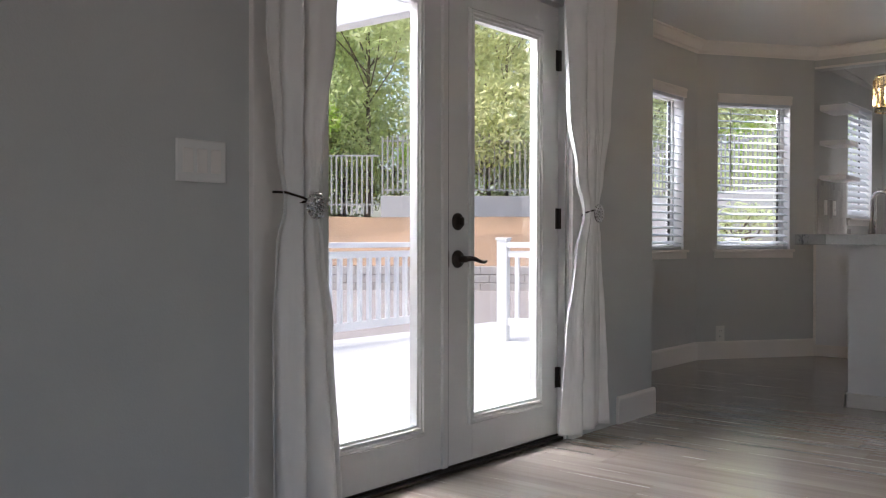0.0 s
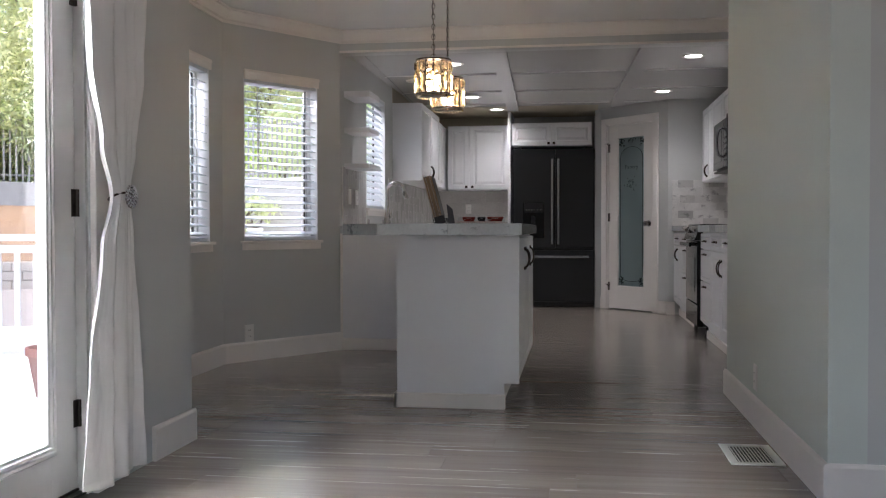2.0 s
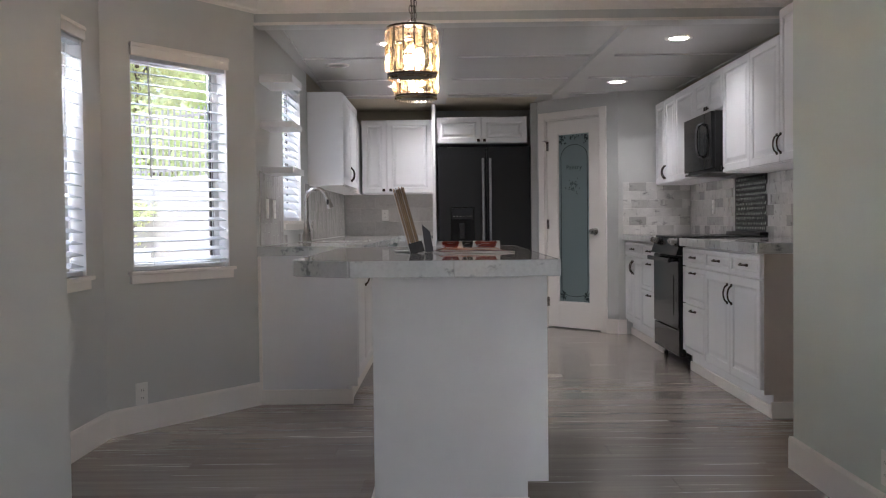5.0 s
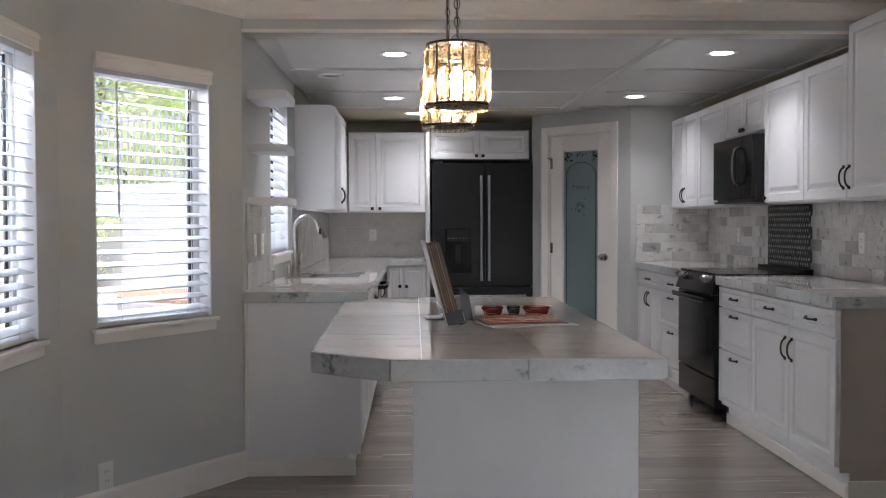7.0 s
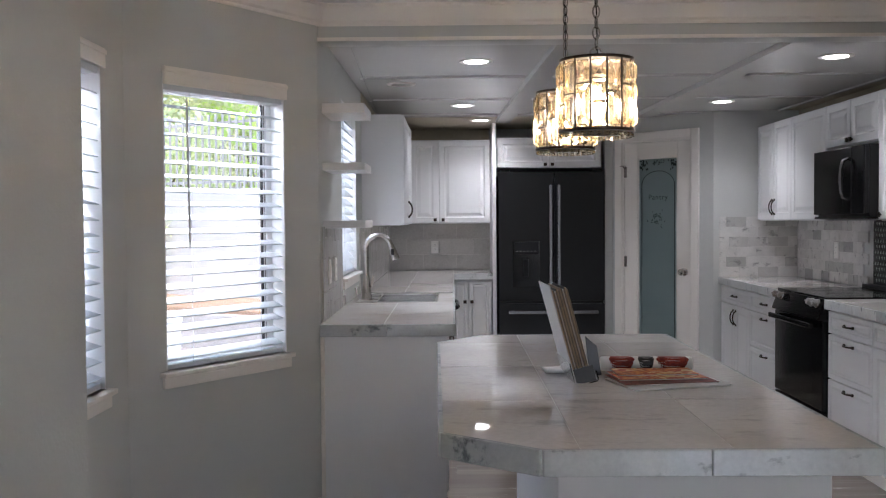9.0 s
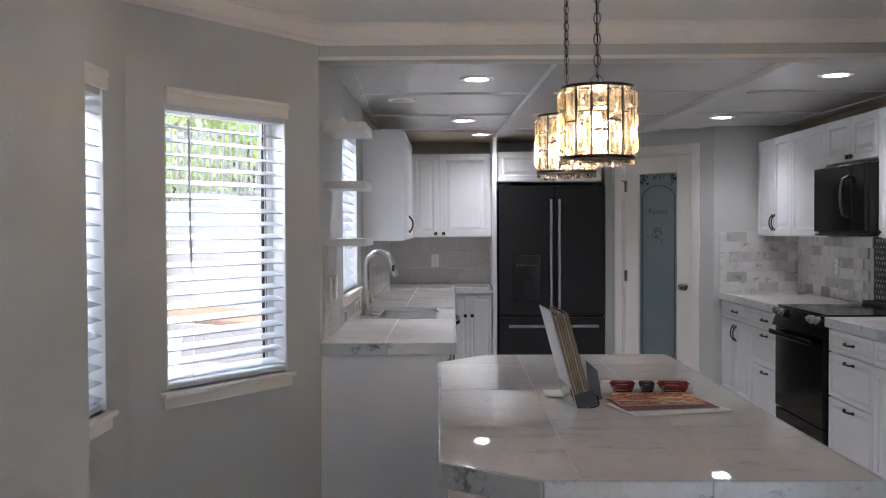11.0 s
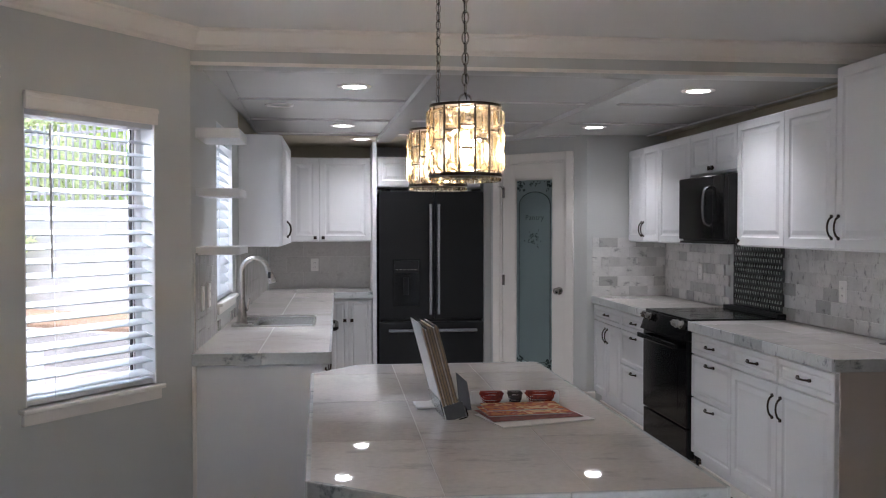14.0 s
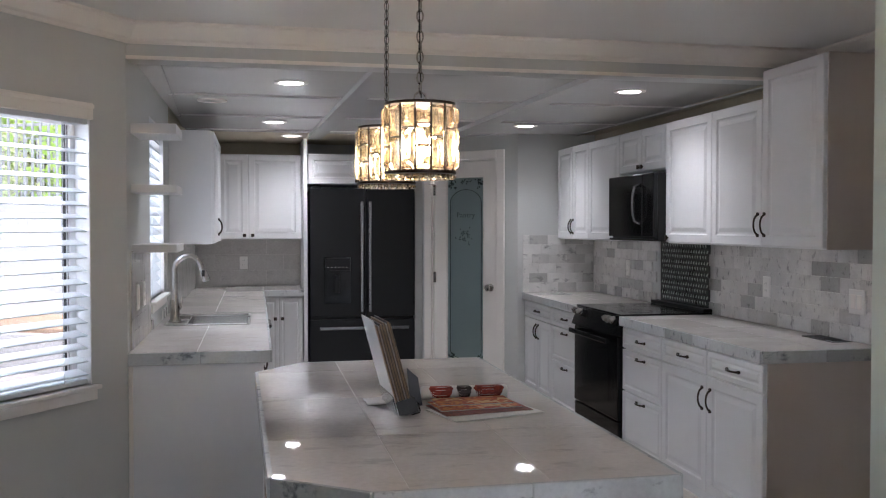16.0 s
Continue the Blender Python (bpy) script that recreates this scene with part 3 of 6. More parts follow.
window("window_1", (-2.753, 5.52), BA, 0.33, 1.03, 0.80, 1.885)
blind((-2.753, 5.52), BA, 0.34, 1.02, 0.80, 1.885)
window("window_2", BA, BB, BLEN - 0.815, BLEN - 0.20, 0.80, 1.885)
blind(BA, BB, BLEN - 0.807, BLEN - 0.208, 0.80, 1.885)
window("window_3", (-2.18, 7.555), (-2.18, 11.95), 0.865, 1.595, 1.05, 2.01)
blind((-2.18, 7.555), (-2.18, 11.95), 0.873, 1.587, 1.05, 2.01, tilt=50, wand=False, valance=False)

# ---- french doors ----


def french_door(y0, y1, hinge_y, locks):
    w, h = y1 - y0, 1.885
    d = thing("french_door", (-2.12, hinge_y, 0.01), "white french door with a full glass lite, closed", "door", group="pair of french doors")
    g0, g1, h0, h1 = y0 + 0.155, y1 - 0.155, 0.19, 1.735
    xo, xi = -2.165, -2.12
    part("stile", boxes((xo, xi, y0, g0, 0.015, h), bevel=0.002), DOORW, d)
    part("stile", boxes((xo, xi, g1, y1, 0.015, h), bevel=0.002), DOORW, d)
    part("rail", boxes((xo, xi, g0, g1, 0.015, h0)), DOORW, d)
    part("rail", boxes((xo, xi, g0, g1, h1, h)), DOORW, d)
    m = face_to((1, 0, 0), (xi, g0, h0))
    bm = bmesh.new()
    wv, hv = g1 - g0, h1 - h0
    prof = [(-0.03, 0.0), (-0.03, 0.006), (-0.024, 0.012), (-0.014, 0.012), (-0.010, 0.006), (0.0, 0.008), (0.004, 0.002), (0.012, 0.0), (0.012, -0.036)]
    loops = [[bm.verts.new(m @ Vector(p)) for p in ((i, i, z), (wv - i, i, z), (wv - i, hv - i, z), (i, hv - i, z))] for i, z in prof]
    for a, b in zip(loops, loops[1:]):
        for k in range(4):
            bm.faces.new((a[k], a[(k + 1) % 4], b[(k + 1) % 4], b[k]))
    lf = part("lite_frame", bm, DOORW, d, "white moulded frame round the glass")
    g = part("pane", boxes((-2.158, -2.154, g0 + 0.004, g1 - 0.004, h0 + 0.004, h1 - 0.004)), GLASS, d, "clear full-length door glass")
    g.visible_shadow = False
    part("sweep", boxes((xi - 0.002, xi + 0.008, y0 + 0.003, y1 - 0.003, 0.014, 0.022), bevel=0.002), BRONZE, d, "dark bronze door sweep")
    s = 1 if hinge_y > y0 + 0.1 else -1
    for z in (0.27, 0.965, 1.655):
        bm = bmesh.new()
        tube(bm, [(xi + 0.008, hinge_y + 0.004 * s, z - 0.045), (xi + 0.008, hinge_y + 0.004 * s, z + 0.045)], 0.007, 8)
        box(bm, xi - 0.001, xi + 0.003, hinge_y - 0.022 if s > 0 else hinge_y, hinge_y if s > 0 else hinge_y + 0.022, z - 0.045, z + 0.045)
        part("hinge", bm, BRONZE, d, "dark bronze door hinge")
    if locks:
        yl = y0 + 0.06
        rot = Matrix.Translation((xi, yl, 0.942)) @ Matrix.Rotation(radians(90), 4, "Y")
        bm = lathe(bmesh.new(), [(0.033, 0), (0.033, 0.006), (0.027, 0.013), (0.018, 0.015), (0.0, 0.016)], seg=20, m=rot)
        db = part("deadbolt", bm, BRONZE, d, "oval dark bronze deadbolt", smooth=True)
        part("thumb_turn", boxes((xi + 0.014, xi + 0.032, yl - 0.005, yl + 0.005, 0.926, 0.958), bevel=0.003), BRONZE, db)
        rot = Matrix.Translation((xi, yl, 0.80)) @ Matrix.Rotation(radians(90), 4, "Y")
        bm = lathe(bmesh.new(), [(0.034, 0), (0.034, 0.006), (0.028, 0.014), (0.014, 0.018), (0.012, 0.045), (0.0, 0.047)], seg=20, m=rot)
        lr = part("lever_rose", bm, BRONZE, d, "round dark bronze rose", smooth=True)
        bm = bmesh.new()
        tube(bm, [(xi + 0.042, yl, 0.80), (xi + 0.05, yl + 0.02, 0.803), (xi + 0.05, yl + 0.05, 0.80), (xi + 0.05, yl + 0.08, 0.79), (xi + 0.05, yl + 0.105, 0.786), (xi + 0.05, yl + 0.12, 0.792)], [0.011, 0.010, 0.009, 0.007, 0.006, 0.004], 10)
        part("lever", bm, BRONZE, lr, "curved bronze lever handle", smooth=True)
        part("strike_edge", boxes((xi - 0.001, xi + 0.002, y0 - 0.001, y0 + 0.01, 0.77, 0.83)), BRONZE, d)
    return d


french_door(2.348, 3.118, 2.348, False)
french_door(3.122, 3.892, 3.892, True)
bm = boxes((-2.124, -2.108, 3.085, 3.1165, 0.02, 1.885), bevel=0.004)
solid("door_astragal", bm, DOORW, "white astragal strip between the french doors", "trim")

# black strip in place of the shaded gap where the doors meet
bm = boxes((-2.1195, -2.1135, 3.1172, 3.1225, 0.02, 1.885))
solid("door_seam", bm, BLACKM, "black strip painting the dark gap between the french doors", "trim")

# ---- cabinets ----
RAISED = [(0.0, 0.0), (0.0, 0.016), (0.004, 0.020), (0.048, 0.020), (0.054, 0.013), (0.060, 0.012), (0.066, 0.012), (0.088, 0.019), (0.092, 0.019)]
SLIM = [(0.0, 0.0), (0.0, 0.016), (0.004, 0.020), (0.026, 0.020), (0.031, 0.013), (0.036, 0.012), (0.048, 0.018), (0.051, 0.018)]


def pull(m, x, y, parent, upright=True, length=0.105):
    """A black bow handle at x, y of a front."""
    h = length / 2
    pts = []
    for k in range(9):
        s = -1 + k / 4
        d = 0.020 + 0.026 * (1 - s * s) ** 0.6 if abs(s) < 1 else 0.020
        pts.append(m @ Vector((x, y + s * h, d) if upright else (x + s * h, y, d)))
    bm = bmesh.new()
    tube(bm, pts, [0.006, 0.0052, 0.005, 0.0048, 0.0048, 0.0048, 0.005, 0.0052, 0.006], 8)
    for s in (-1, 1):
        p = Vector((x, y + s * h, 0.019) if upright else (x + s * h, y, 0.019))
        tube(bm, [m @ p, m @ (p + Vector((0, 0, 0.009)))], 0.0085, 8)
    return part("handle", bm, BRONZE, parent, "black bow handle", smooth=True)


def knob(m, x, y, parent):
    bm = bmesh.new()
    tube(bm, [m @ Vector((x, y, 0.019)), m @ Vector((x, y, 0.032))], 0.006, 8)
    box(bm, x - 0.014, x + 0.014, y - 0.014, y + 0.014, 0.030, 0.040, bevel=0.003, m=m)
    return part("knob", bm, BRONZE, parent, "square black knob")


def door_front(m, x0, x1, y0, y1, thing_, hw=None, name="door", prof=None):
    """A raised-panel front on the frame m; hw is ('pull'|'bar'|'knob', x, y)."""
    g = 0.0025
    prof = prof or (RAISED if min(x1 - x0, y1 - y0) > 0.24 else SLIM)
    bm = rings(bmesh.new(), x1 - x0 - 2 * g, y1 - y0 - 2 * g, prof, m @ Matrix.Translation((x0 + g, y0 + g, 0)))
    d = part(name, bm, CAB, thing_)
    if hw:
        kind, hx, hy = hw
        if kind == "knob":
            knob(m, hx, hy, d)
        else:
            pull(m, hx, hy, d, kind == "pull")
    return d


def carcass(name, n, origin, w, h, depth, label, group, toe=0.0, category="cabinet"):
    """Body of a cabinet; the frame m has its lower left corner at the front."""
    m = face_to(n, origin)
    t = thing(name, m @ Vector((w / 2, 0, -depth / 2)), label, category, group)
    bm = boxes((0.001, w - 0.001, toe, h, -depth, 0), bevel=0.0015, m=m)
    part("body", bm, CAB, t)
    if toe:
        part("toe_kick", boxes((0.001, w - 0.001, 0.0, toe - 0.001, -depth + 0.01, -0.045), m=m), CAB, t)
        part("plinth", boxes((0.0, w, 0.0, 0.062, -0.044, -0.03), bevel=0.003, m=m), TRIM, t, "white painted plinth strip")
    return t, m


BASE = "white raised-panel base cabinet with black pulls"
UPPER = "white raised-panel wall cabinet"
XF, XW = 0.52, 1.098
# base cabinets by the range; the fronts look to -x, so local x runs from far to near
t, m = carcass("drawer_cabinet", (-1, 0, 0), (XF, 8.62, 0), 0.545, 0.845, XW - XF, "white three-drawer base cabinet with black bar pulls", "range wall base cabinets", 0.12)
for z0, z1, hz in ((0.715, 0.84, 0.778), (0.465, 0.712, 0.675), (0.14, 0.462, 0.425)):
    door_front(m, 0, 0.545, z0, z1, t, ("bar", 0.27, hz), "drawer", SLIM)
t, m = carcass("double_door_cabinet", (-1, 0, 0), (XF, 8.075, 0), 1.01, 0.845, XW - XF, "white base cabinet with two doors under two drawers", "range wall base cabinets", 0.12)
for a, b in ((0, 0.505), (0.505, 1.01)):
    door_front(m, a, b, 0.715, 0.84, t, ("bar", (a + b) / 2, 0.778), "drawer", SLIM)
door_front(m, 0, 0.505, 0.14, 0.712, t, ("pull", 0.465, 0.60))
door_front(m, 0.505, 1.01, 0.14, 0.712, t, ("pull", 0.545, 0.60))
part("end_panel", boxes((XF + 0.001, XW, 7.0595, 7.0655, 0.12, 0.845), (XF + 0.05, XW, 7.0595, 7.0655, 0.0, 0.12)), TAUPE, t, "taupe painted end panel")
part("base_strip", boxes((XF + 0.03, XW, 7.043, 7.0593, 0.0, 0.085), bevel=0.004), TRIM, t, "white painted base strip")
t, m = carcass("drawer_cabinet", (-1, 0, 0), (XF, 9.965, 0), 0.56, 0.845, XW - XF, "white three-drawer base cabinet with black bar pulls", "range wall base cabinets", 0.12)
for z0, z1, hz in ((0.715, 0.84, 0.778), (0.465, 0.712, 0.675), (0.14, 0.462, 0.425)):
    door_front(m, 0, 0.56, z0, z1, t, ("bar", 0.30, hz), "drawer", SLIM)
t, m = carcass("double_door_cabinet", (-1, 0, 0), (XF, 10.655, 0), 0.69, 0.845, XW - XF, "white base cabinet with two narrow doors under a drawer", "range wall base cabinets", 0.12)
door_front(m, 0, 0.69, 0.715, 0.84, t, ("bar", 0.345, 0.778), "drawer", SLIM)
door_front(m, 0, 0.345, 0.14, 0.712, t, ("pull", 0.315, 0.62))
door_front(m, 0.345, 0.69, 0.14, 0.712, t, ("pull", 0.375, 0.62))

# wall cabinets over the range wall
UX = 0.797
for y1, w, z0, z1, doors, lab in (
        (10.645, 0.70, 1.338, 2.065, [(0, 0.35, ("pull", 0.325, 0.10)), (0.35, 0.70, ("pull", 0.375, 0.10))], "white wall cabinet with two narrow raised-panel doors"),
        (9.945, 0.595, 1.338, 2.065, [(0, 0.595, ("knob", 0.56, 0.035))], "white wall cabinet with one raised-panel door"),
        (9.350, 0.72, 1.785, 2.065, [(0, 0.36, ("knob", 0.335, 0.035)), (0.36, 0.72, ("knob", 0.385, 0.035))], "short white wall cabinet above the microwave"),
        (8.630, 0.568, 1.338, 2.065, [(0, 0.568, ("knob", 0.035, 0.035))], "white wall cabinet with one raised-panel door"),
        (8.062, 0.505, 1.338, 2.065, [(0, 0.505, ("pull", 0.475, 0.11))], "white wall cabinet with one raised-panel door"),
        (7.557, 0.495, 1.338, 2.20, [(0, 0.495, ("pull", 0.03, 0.11))], "tall white wall cabinet at the end of the run")):
    t, m = carcass("wall_cabinet", (-1, 0, 0), (UX, y1, z0), w, z1 - z0, XW - UX, lab, "range wall cabinets")
    for a, b, hw in doors:
        door_front(m, a, b, 0.004, z1 - z0 - 0.004, t, hw)

    if z1 > 2.1:
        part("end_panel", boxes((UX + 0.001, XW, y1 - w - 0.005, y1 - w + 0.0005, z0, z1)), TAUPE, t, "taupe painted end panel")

# cabinets on the sink wall and the back wall
t, m = carcass("wall_cabinet", (1, 0, 0), (-1.919, 9.486, 1.326), 1.10, 0.722, 0.259, "white wall cabinet beside the sink window, two doors", "sink wall cabinets")
door_front(m, 0, 0.55, 0.004, 0.718, t, ("pull", 0.52, 0.11))
door_front(m, 0.55, 1.10, 0.004, 0.718, t, ("pull", 0.58, 0.11))
t, m = carcass("corner_cabinet", (1, 0, 0), (-1.985, 10.588, 1.326), 1.355, 0.722, 0.193, "white corner wall cabinet", "sink wall cabinets")
door_front(m, 0, 0.70, 0.004, 0.718, t, ("knob", 0.035, 0.035))
t, m = carcass("wall_cabinet", (0, -1, 0), (-1.962, 11.645, 1.326), 0.715, 0.74, 0.303, "white wall cabinet with two raised-panel doors over the back counter", "sink wall cabinets")
door_front(m, 0.004, 0.256, 0.004, 0.736, t, ("knob", 0.222, 0.035))
door_front(m, 0.256, 0.712, 0.004, 0.736, t, ("knob", 0.292, 0.035))
t, m = carcass("double_door_cabinet", (0, -1, 0), (-1.60, 11.40, 0), 0.35, 0.845, 0.545, "white narrow base cabinet with two doors and square knobs", "sink wall base cabinets", 0.12)
door_front(m, 0.0, 0.145, 0.14, 0.835, t, ("knob", 0.115, 0.655), prof=SLIM)
door_front(m, 0.145, 0.345, 0.14, 0.835, t, ("knob", 0.175, 0.655), prof=SLIM)
t, m = carcass("sink_cabinet", (1, 0, 0), (-1.632, 7.58, 0), 1.98, 0.845, 0.546, "white sink base cabinet run with a plain end panel", "sink wall base cabinets", 0.12)
for a, b, hx in ((0.0, 0.50, 0.45), (0.50, 1.0, 0.95), (1.0, 1.49, 1.44), (1.49, 1.98, 1.54)):
    door_front(m, a, b, 0.14, 0.835, t, ("pull", hx, 0.70))
part("end_panel", boxes((-2.176, -1.62, 7.562, 7.58, 0.10, 0.845), (-2.176, -1.69, 7.562, 7.58, 0.0, 0.10)), CAB, t, "plain white end panel")
part("base_strip", boxes((-2.17, -1.645, 7.546, 7.562, 0.0, 0.085), bevel=0.004), TRIM, t, "white painted base strip")
part("corner_strip", boxes((-2.178, -2.160, 7.550, 7.562, 0.085, 0.845), bevel=0.003), TRIM, t)
t, m = carcass("corner_base_cabinet", (1, 0, 0), (-1.632, 10.19, 0), 1.75, 0.845, 0.546, "white corner base cabinet", "sink wall base cabinets", 0.12)
door_front(m, 0.0, 0.60, 0.14, 0.835, t, ("pull", 0.05, 0.70))

# dishwasher in the sink run
t = thing("dishwasher", (-1.90, 9.875, 0), "black dishwasher with a bulky bar handle", "dishwasher")
part("front", boxes((-1.66, -1.607, 9.565, 10.185, 0.11, 0.838), bevel=0.006), BLACKG, t)
part("tub", boxes((-2.17, -1.662, 9.57, 10.18, 0.02, 0.838)), BLACKM, t)
bm = bmesh.new()
tube(bm, [(-1.607, 9.62, 0.77), (-1.565, 9.64, 0.772), (-1.555, 9.70, 0.772), (-1.555, 10.05, 0.772), (-1.565, 10.11, 0.772), (-1.607, 10.13, 0.77)], 0.014, 10)
part("handle", bm, BLACKG, t, "round black bar handle", smooth=True)

# tall fridge panel and cabinet above the fridge
t = thing("tall_side_panel", (-1.228, 11.66, 0), "tall white panel beside the refrigerator", "panel")
part("panel", boxes((-1.245, -1.212, 11.37, 11.948, 0, 2.185), bevel=0.002), CAB, t)
t, m = carcass("fridge_cabinet", (0, -1, 0), (-1.21, 11.42, 1.80), 0.90, 0.262, 0.525, "short white two-door cabinet above the refrigerator", "sink wall cabinets")
door_front(m, 0.0, 0.45, 0.004, 0.258, t, ("knob", 0.42, 0.03), prof=RAISED)
door_front(m, 0.45, 0.90, 0.004, 0.258, t, ("knob", 0.48, 0.03), prof=RAISED)

# ---- island ----
t = thing("kitchen_island", (-1.09, 6.2, 0), "white kitchen island cabinet with plain painted end panel", "island")
part("body", boxes((-1.352, -0.776, 5.53, 6.93, 0.125, 0.845), (-1.352, -0.845, 5.53, 6.93, 0.0, 0.125), bevel=0.002), CAB, t)
part("end_panel", boxes((-1.358, -0.756, 5.512, 5.53, 0.125, 0.845), (-1.358, -0.828, 5.512, 5.53, 0.0, 0.125)), CAB, t, "plain white end panel")
part("base_strip", boxes((-1.372, -0.822, 5.494, 5.512, 0.0, 0.072), bevel=0.004), TRIM, t, "white painted base strip")
part("side_strip", boxes((-1.372, -1.354, 5.494, 6.93, 0.0, 0.072), bevel=0.004), TRIM, t)
m = face_to((1, 0, 0), (-0.776, 5.53, 0))
for a, b, hx in ((0.0, 0.46, 0.415), (0.46, 0.93, 0.505), (0.93, 1.40, 0.975)):
    door_front(m, a, b, 0.14, 0.835, t, ("pull", hx, 0.72))

# ---- counters: marble tiles on a core, with tile edging ----


def tiled_top(name, outlines, z0, z1, gx, gy, ox, oy, label, edges, stagger=0.0):
    """outlines: convex counter-clockwise pieces; edges: polylines of the exposed rim."""
    cx = sum(p[0] for p in outlines[0]) / len(outlines[0])
    cy = sum(p[1] for p in outlines[0]) / len(outlines[0])
    t = thing(name, (cx, cy, z0), label, "countertop")
    bm = bmesh.new()
    for o in outlines:
        prism(bm, o, z0 + 0.003, z1 - 0.0008)
    part("core", bm, GROUT, t, "pale grout bed")
    xs = [p[0] for o in outlines for p in o]
    ys = [p[1] for o in outlines for p in o]
    for o in outlines:
        i0, i1 = int((min(xs) - ox) // gx) - 1, int((max(xs) - ox) // gx) + 1
        for i in range(i0, i1 + 1):
            off = stagger * gy * (i % 2)
            j0, j1 = int((min(ys) - oy) // gy) - 1, int((max(ys) - oy) // gy) + 1
            for j in range(j0, j1 + 1):
                a, b, c, d = ox + i * gx + 0.0012, ox + (i + 1) * gx - 0.0012, oy + j * gy + off + 0.0012, oy + (j + 1) * gy + off - 0.0012
                q = clip_poly([(a, c), (b, c), (b, d), (a, d)], o)
                if q:
                    part("tile", prism(bmesh.new(), q, z1 - 0.004, z1), COUNTER, t)
    for line in edges:
        for p, q in zip(line, line[1:]):
            m, length = run(p, q)
            k = max(1, round(length / 0.30))
            for i in range(k):
                bm = boxes((i * length / k + 0.0003, (i + 1) * length / k - 0.0003, -0.010, 0.004, z0, z1 + 0.0005), bevel=0.003, m=m)
                part("edge_tile", bm, EDGE, t, "grey-veined marble edge tile")
    return t


ISL = [(-1.612, 5.462), (-1.412, 5.312), (-0.742, 5.312), (-0.752, 7.128), (-1.465, 7.128), (-1.640, 6.92)]
tiled_top("island_countertop", [ISL], 0.848, 0.902, 0.305, 0.54, -1.336, 5.27, "polished white marble tile island top with clipped corners", [ISL + [ISL[0]]])
tiled_top("range_countertop", [[(0.488, 7.055), (1.098, 7.055), (1.098, 8.622), (0.488, 8.622)]], 0.848, 0.902, 0.31, 0.46, 0.488, 7.055,
          "polished grey-white marble tile counter beside the range", [[(0.488, 8.622), (0.488, 7.055), (1.098, 7.055)]])
tiled_top("range_countertop", [[(0.488, 9.400), (1.098, 9.400), (1.098, 10.658), (0.488, 10.658)]], 0.848, 0.902, 0.31, 0.46, 0.488, 9.40,
          "polished grey-white marble tile counter beyond the range", [[(0.488, 10.658), (0.488, 9.400)]])
SX0, SX1, SY0, SY1 = -2.025, -1.69, 8.645, 9.25
tiled_top("sink_countertop", [[(-2.178, 7.548), (-1.585, 7.548), (-1.585, SY0), (-2.178, SY0)], [(-2.178, SY0), (SX0, SY0), (SX0, SY1), (-2.178, SY1)],
                              [(SX1, SY0), (-1.585, SY0), (-1.585, SY1), (SX1, SY1)], [(-2.178, SY1), (-1.585, SY1), (-1.585, 11.948), (-2.178, 11.948)],
                              [(-1.585, 11.36), (-1.246, 11.36), (-1.246, 11.948), (-1.585, 11.948)]], 0.846, 0.900, 0.31, 0.46, -1.895, 7.548,
          "polished grey-white marble tile counter with an undermount sink", [[(-2.178, 7.548), (-1.585, 7.548), (-1.585, 11.36), (-1.246, 11.36)]])

# sink and tap
t = thing("sink", ((SX0 + SX1) / 2, (SY0 + SY1) / 2, 0.70), "stainless steel single-bowl undermount sink", "sink")
bm = bmesh.new()
loops = []
for ins, z in ((0.0, 0.893), (0.004, 0.893), (0.004, 0.72), (0.03, 0.70)):
    loops.append([bm.verts.new(p) for p in ((SX0 + ins, SY0 + ins, z), (SX1 - ins, SY0 + ins, z), (SX1 - ins, SY1 - ins, z), (SX0 + ins, SY1 - ins, z))])
for a, b in zip(loops, loops[1:]):
    for k in range(4):
        bm.faces.new((a[k], a[(k + 1) % 4], b[(k + 1) % 4], b[k]))
bm.faces.new(loops[-1])
bowl = part("bowl", bm, SINKM, t)
part("rim", boxes((SX0 - 0.105, SX0 - 0.001, SY0 - 0.012, SY1 + 0.012, 0.9005, 0.9035), (SX1, SX1 + 0.012, SY0 - 0.012, SY1 + 0.012, 0.9005, 0.9035), (SX0 - 0.001, SX1, SY0 - 0.012, SY0, 0.9005, 0.9035), (SX0 - 0.001, SX1, SY1, SY1 + 0.012, 0.9005, 0.9035)), STEEL, t, "brushed steel rim and tap ledge")
part("drain", lathe(bmesh.new(), [(0.045, 0), (0.045, 0.004), (0.03, 0.003), (0.0, 0.002)], (-1.85, 8.95, 0.70)), CHROME, bowl)
TX, TY = -2.088, 8.80
t = thing("kitchen_tap", (TX, TY, 0.9035), "brushed nickel pull-down kitchen tap with a tall arch", "tap")
bm = lathe(bmesh.new(), [(0.034, 0), (0.034, 0.005), (0.030, 0.010), (0.027, 0.05), (0.021, 0.10), (0.017, 0.135), (0.0145, 0.15)], (TX, TY, 0.9035), 24)
part("base", bm, NICKEL, t, smooth=True)
pts = [(TX, TY, 1.05), (TX, TY, 1.12), (TX, TY, 1.20)]
for k in range(1, 15):
    a = math.pi * k / 14 * 0.90
    pts.append((TX + 0.074 - 0.074 * math.cos(a), TY - 0.03 * k / 14, 1.20 + 0.074 * math.sin(a)))
bm = bmesh.new()
tube(bm, pts, 0.0142, 14)
part("spout", bm, NICKEL, t, smooth=True)
e = Vector(pts[-1])
bm = bmesh.new()
tube(bm, [e, e + Vector((0.008, -0.002, -0.022)), e + Vector((0.022, -0.005, -0.062)), e + Vector((0.030, -0.007, -0.088))], [0.0150, 0.0175, 0.0205, 0.0225], 16)
